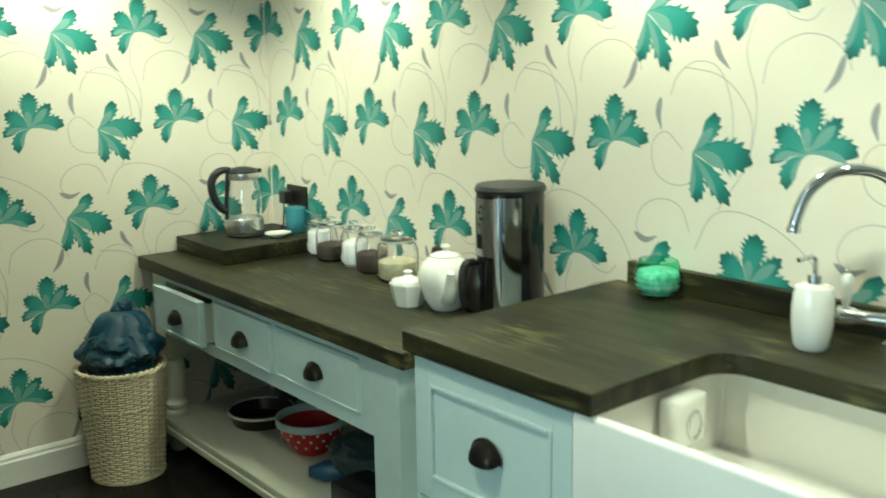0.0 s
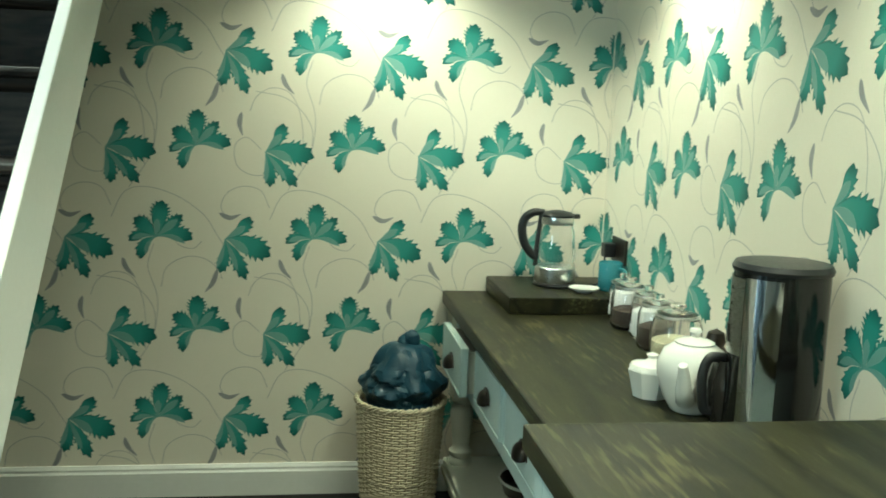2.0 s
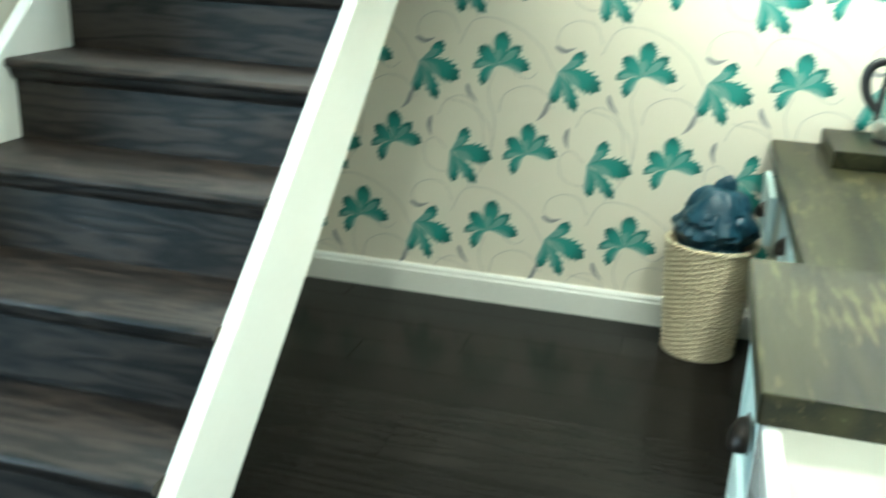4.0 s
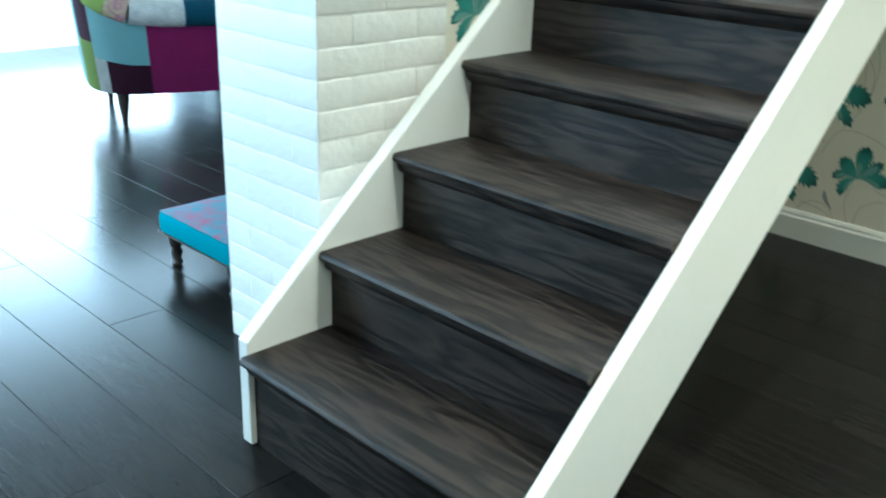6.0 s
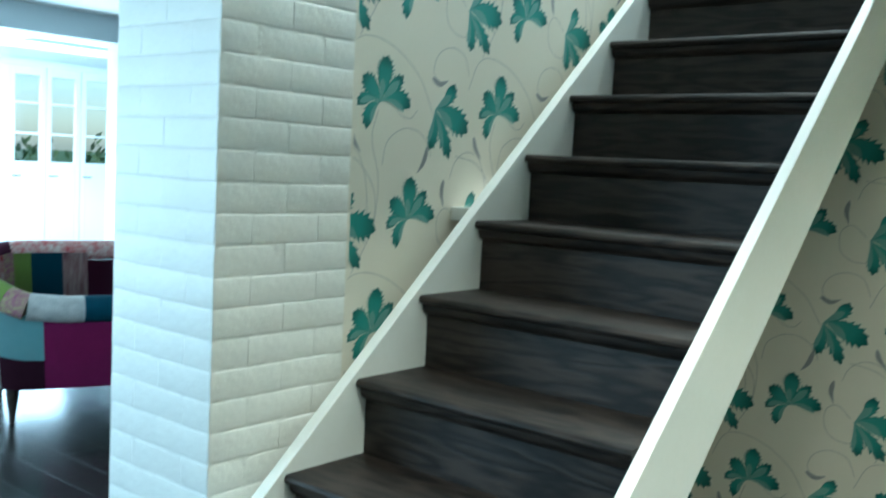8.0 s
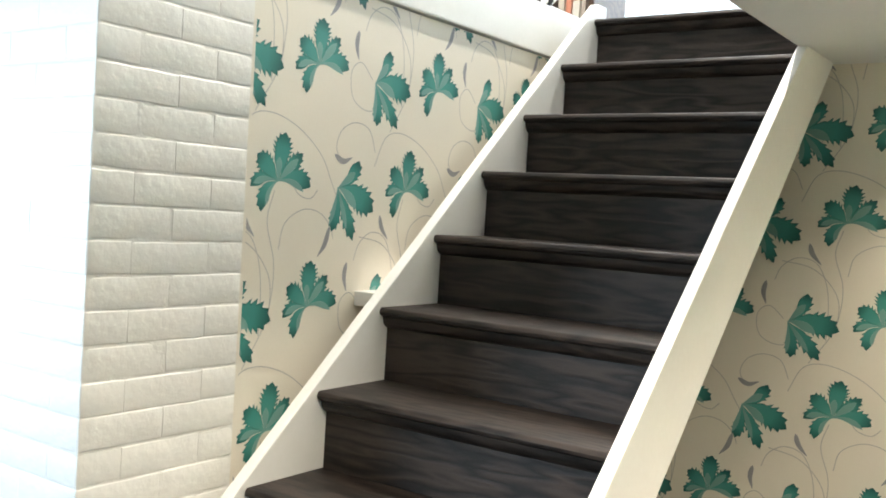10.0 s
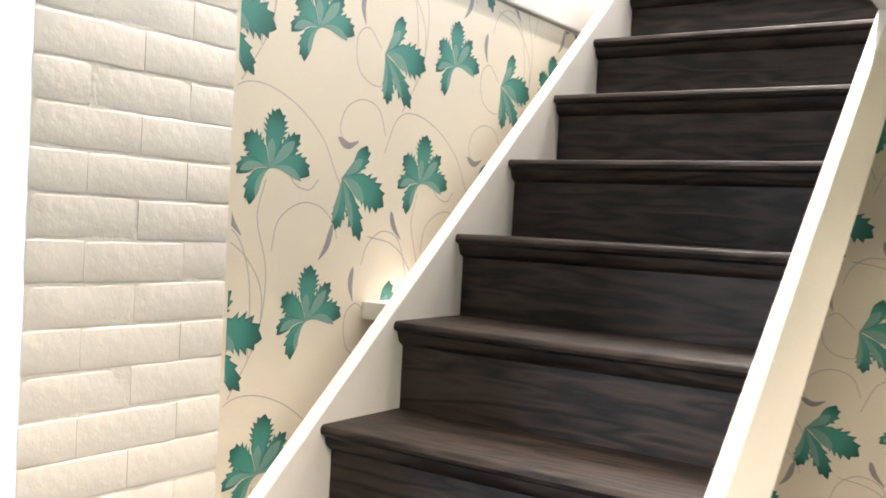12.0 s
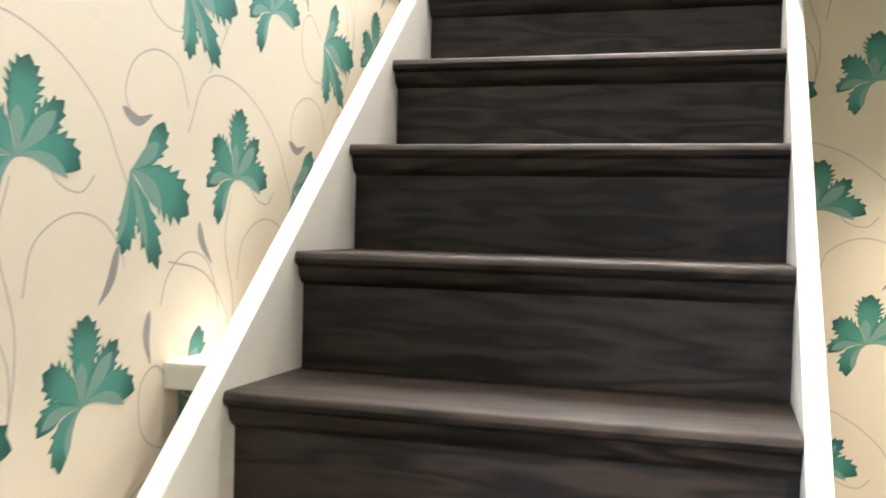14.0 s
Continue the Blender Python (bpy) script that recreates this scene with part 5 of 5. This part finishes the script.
def french_door(y0, y1):
    d = thing("french_door", (-13.3, (y0 + y1) / 2, 0), "white half glazed french door leaf", "door", "garden doors")
    x0, x1, w = -0.03, 0.03, y1 - y0
    a, b = -w / 2, w / 2
    part("leaf_frame", boxes((x0, x1, a, a + 0.075, 0.01, 2.55), (x0, x1, b - 0.075, b, 0.01, 2.55), (x0, x1, a + 0.075, b - 0.075, 0.01, 1.20), (x0, x1, a + 0.075, b - 0.075, 2.38, 2.55), bevel=0.004), UPVC, d)
    for z in (1.57, 1.99):
        part("glazing_bar", boxes((x0 + 0.01, x1 - 0.01, a + 0.075, b - 0.075, z, z + 0.03)), UPVC, d)
    pane = part("pane", boxes((-0.003, 0.003, a + 0.075, b - 0.075, 1.20, 2.38)), CLEAR, d, "clear glass pane")
    pane.visible_shadow = False
    part("handle", tube([(0.03, a + 0.05, 1.0), (0.07, a + 0.05, 1.0), (0.07, a + 0.15, 1.0)], 0.008, 8), IRON, d, smooth=60)


for y0 in (2.67, 3.19, 3.71):
    french_door(y0, y0 + 0.51)
GRASS = mat("lawn", (0.07, 0.12, 0.03), 0.9, other=(0.04, 0.08, 0.02), scale=0.6, amount=0.9, detail=30, bump=0.6, bump_scale=60)
structure("ground", boxes((-400, 400, -400, 400, -0.5, -0.2)), GRASS, "mown green lawn round the house", "lawn")
HEDGE = mat("hedge_leaves", (0.05, 0.09, 0.025), 0.8, other=(0.09, 0.13, 0.04), scale=3, amount=0.9)
hedge = bmesh.new()
rnd = random.Random(5)
for k in range(2600):
    p = Vector((-21 + rnd.uniform(-0.8, 0.8), rnd.uniform(-9, 14), rnd.uniform(-0.2, 1.5 + 0.25 * math.sin(k))))
    e = Euler((rnd.uniform(0, 3), rnd.uniform(0, 3), rnd.uniform(0, 3))).to_matrix()
    q = [hedge.verts.new(p + e @ Vector(c)) for c in ((-0.13, 0, 0), (0, -0.06, 0.01), (0.13, 0, 0), (0, 0.06, 0.01))]
    hedge.faces.new(q)
hd = new("hedge", mesh_of("hedge", hedge, HEDGE))
tagged(hd, "clipped green garden hedge beyond the lawn", "hedge", kind="stuff")

# ---- upper landing ----
CUSH = bpy.data.materials.new("black_white_letter_print")
CUSH.use_nodes = True
cn, cl = CUSH.node_tree.nodes, CUSH.node_tree.links
vor = cn.new("ShaderNodeTexVoronoi")
vor.feature, vor.inputs["Scale"].default_value = "DISTANCE_TO_EDGE", 13
cr = cn.new("ShaderNodeValToRGB")
cr.color_ramp.interpolation = "CONSTANT"
cr.color_ramp.elements[0].color, cr.color_ramp.elements[1].color, cr.color_ramp.elements[1].position = (0.75, 0.74, 0.72, 1), (0.012, 0.012, 0.013, 1), 0.09
el = cr.color_ramp.elements.new(0.3)
el.color = (0.75, 0.74, 0.72, 1)
tc = cn.new("ShaderNodeTexCoord")
cl.new(tc.outputs["Object"], vor.inputs["Vector"])
cl.new(vor.outputs["Distance"], cr.inputs["Fac"])
cl.new(cr.outputs["Color"], cn["Principled BSDF"].inputs["Base Color"])
cn["Principled BSDF"].inputs["Roughness"].default_value = 0.9
cu = thing("printed_cushion", (-2.47, -0.20, UPPER + 0.0205), "black and white printed cushion on the landing edge", "cushion")
bm = crumpled(0.27, (0, 0, 0.150), 6.0, (0.70, 1.15, 0.62))
for v in bm.verts:
    v.co.z = max(v.co.z, 0.0005)
part("cover", bm, CUSH, cu, smooth=60)
BROWN = wood("brown_bookcase", (0.05, 0.028, 0.016), (0.14, 0.08, 0.045), 0.4)
U = UPPER - 0.003
bc = thing("low_bookcase", (-2.79, 0.66, U), "low dark brown bookcase on the landing", "bookcase")
part("side", boxes((-0.36, -0.335, -0.16, 0.16, 0, 0.385)), BROWN, bc)
part("side", boxes((0.335, 0.36, -0.16, 0.16, 0, 0.385)), BROWN, bc)
part("back", boxes((-0.335, 0.335, 0.145, 0.16, 0, 0.385)), BROWN, bc)
part("shelf", boxes((-0.335, 0.335, -0.155, 0.145, 0.03, 0.055)), BROWN, bc)
part("top", boxes((-0.38, 0.38, -0.18, 0.17, 0.3852, 0.41), bevel=0.004), BROWN, bc)
for k, (h, w, c) in enumerate(((0.20, 0.03, (0.45, 0.40, 0.32)), (0.22, 0.025, (0.5, 0.2, 0.12)), (0.18, 0.035, (0.6, 0.57, 0.5)), (0.21, 0.02, (0.35, 0.3, 0.25)))):
    bk = thing("book", (-2.60 + 0.038 * k, 0.58, U + 0.0555), "upright book on the bookcase shelf", "book", "books on the landing")
    part("cover", boxes((-w / 2, w / 2, -0.07, 0.07, 0, h), bevel=0.002), mat("book_cloth", c, 0.7, scale=12), bk)
SHEER = bpy.data.materials.new("white_sheer_voile")
SHEER.use_nodes = True
sn, sl = SHEER.node_tree.nodes, SHEER.node_tree.links
dif, tra, trp, m1, m2 = sn.new("ShaderNodeBsdfDiffuse"), sn.new("ShaderNodeBsdfTranslucent"), sn.new("ShaderNodeBsdfTransparent"), sn.new("ShaderNodeMixShader"), sn.new("ShaderNodeMixShader")
dif.inputs["Color"].default_value = tra.inputs["Color"].default_value = (0.85, 0.88, 0.86, 1)
wv2 = sn.new("ShaderNodeTexNoise")
wv2.inputs["Scale"].default_value = 7
m1.inputs[0].default_value, m2.inputs[0].default_value = 0.55, 0.22
sl.new(dif.outputs[0], m1.inputs[1])
sl.new(tra.outputs[0], m1.inputs[2])
sl.new(m1.outputs[0], m2.inputs[1])
sl.new(trp.outputs[0], m2.inputs[2])
sl.new(m2.outputs[0], sn["Material Output"].inputs["Surface"])
for x0, x1, yy in ((-2.70, -1.68, 1.20), (-1.66, -0.55, 1.25)):
    ct = thing("sheer_curtain", ((x0 + x1) / 2, yy, U), "white sheer curtain hanging to the landing floor", "curtain", "landing curtains")
    bm = bmesh.new()
    n = 90
    cols = [[bm.verts.new((x0 + (x1 - x0) * k / n - (x0 + x1) / 2, 0.035 * math.sin(k * 0.55) + 0.015 * math.sin(k * 1.7 + 1), z)) for z in (0.012, 0.6, 1.2, 1.9)] for k in range(n + 1)]
    for c0, c1 in zip(cols, cols[1:]):
        for j in range(3):
            bm.faces.new((c0[j], c1[j], c1[j + 1], c0[j + 1]))
    part("voile", bm, SHEER, ct, smooth=60)
    part("rod", tube([(x0 - (x0 + x1) / 2, 0, 1.905), (x1 - (x0 + x1) / 2, 0, 1.905)], 0.012, 10), WHITE, ct, smooth=60)
part_frame = boxes((-2.9, -2.84, 2.72, 2.80, 2.6, 4.3), (-0.66, -0.6, 2.72, 2.80, 2.6, 4.3), (-2.84, -0.66, 2.72, 2.80, 2.6, 2.66), (-2.84, -0.66, 2.72, 2.80, 4.24, 4.3), (-1.78, -1.72, 2.72, 2.80, 2.66, 4.24))
structure("window_south", boxes((-5.50, -5.44, -5.30, -5.24, 0.95, 2.15), (-3.56, -3.50, -5.30, -5.24, 0.95, 2.15), (-5.44, -3.56, -5.30, -5.24, 0.95, 1.01), (-5.44, -3.56, -5.30, -5.24, 2.09, 2.15), (-4.53, -4.47, -5.30, -5.24, 1.01, 2.09)), UPVC, "white framed window", "window")
for px, py in UPLIGHTS:
    dl = thing("landing_downlight", (px, py, 4.7), "round white recessed landing downlight", "downlight", "landing downlights")
    part("bezel", turned([(0.040, -0.001), (0.055, -0.002), (0.055, -0.006), (0.045, -0.009), (0.040, -0.007), (0.040, -0.001)], 32), WHITE, dl, smooth=40)
    part("lens", turned([(0.0, -0.003), (0.039, -0.003), (0.039, -0.0015), (0.0, -0.0015)], 24), EMIT_WARM, dl, "lit lens")
structure("window_upper", part_frame, UPVC, "white framed upper window", "window")

# ---- pieces: painted bricks of the pier, floorboards ----
def brick_mesh(length, seed):
    """A thickly painted brick: worn upper and lower arrises, almost closed end joints."""
    bm = bmesh.new()
    nx = max(4, round(length / 0.018))
    prof = [(-0.0374, 0.002), (-0.0371, 0.0085), (-0.0352, 0.0102), (-0.0320, 0.0108), (0.0, 0.0112), (0.0320, 0.0108), (0.0352, 0.0102), (0.0371, 0.0085), (0.0374, 0.002)]
    rows = []
    for i in range(nx + 1):
        x = length * (i / nx - 0.5)
        end = 0.0007 if i in (0, nx) else 0.0
        row = []
        for k, (z, y) in enumerate(prof):
            q = Vector((x * 16 + seed * 7.3, z * 22, seed * 3.1))
            edge = 0.0016 * noise.noise(Vector((x * 22 + seed * 5.0, 3.0 * (z > 0), 0))) if k not in (0, 4, 8) else 0.0
            row.append(bm.verts.new((x, y - end * (y > 0) + 0.0011 * noise.noise(q) + 0.0006 * noise.noise(q * 3), z + edge)))
        rows.append(row)
    for a, b in zip(rows, rows[1:]):
        for k in range(len(prof) - 1):
            bm.faces.new((a[k], b[k], b[k + 1], a[k + 1]))
    for row in (rows[0][::-1], rows[-1]):
        bm.faces.new(row)
    bmesh.ops.recalc_face_normals(bm, faces=bm.faces[:])
    return mesh_of("brick", bm, BRICKPAINT, 60)


FULL, HALF = [brick_mesh(0.2132, s) for s in range(6)], [brick_mesh(0.1063, s + 10) for s in range(4)]
rnd = random.Random(11)
span = PIL_N - PIL_S
for c in range(28):
    z = 0.036 + 0.0754 * c
    if z > CEIL:
        break
    rows = [(0.107, FULL), (0.321, FULL)] if c % 2 else [(0.053, HALF), (0.214, FULL), (0.375, HALF)]
    for off, kinds in rows:
        j = lambda s: rnd.uniform(-s, s)
        piece("brick", rnd.choice(kinds), pier, (WALL_W - 0.0075 + j(0.0006), PIL_S + off * span / 0.428, z + j(0.0015)), (j(0.1), j(0.3), -90 + j(0.1)))
        piece("brick", rnd.choice(kinds), pier, (PIL_W + 0.004 + off, PIL_S + 0.0086 + j(0.0003), z + j(0.0015)), (j(0.1), j(0.3), 180 + j(0.1)))

PW, PL = 0.185, 1.62
pb = bmesh.new()
box(pb, -PL / 2 + 0.001, PL / 2 - 0.001, -PW / 2 + 0.0007, PW / 2 - 0.0007, -0.012, 0.0)
bmesh.ops.bevel(pb, geom=[e for e in pb.edges if all(v.co.z > -0.001 for v in e.verts)], offset=0.0008, segments=1, affect="EDGES")
PLANK = mesh_of("floorboard", pb, FLOORWOOD)
rnd = random.Random(3)
r = 0
y = -5.15
while y < 1.95:
    x = -7.5 + PL / 2 - rnd.uniform(0.1, 1.4)
    while x - PL / 2 < 0.40:
        lo, hi = max(x - PL / 2, -7.6), min(x + PL / 2, 0.405)
        if hi - lo > 0.06 and not (y > 0.05 and lo > WALL_W - 0.15):
            ob = piece("floorboard", PLANK, floor, ((lo + hi) / 2, y + PW / 2, 0.0))
            ob.scale.x = (hi - lo) / PL
        x += PL
    y += PW
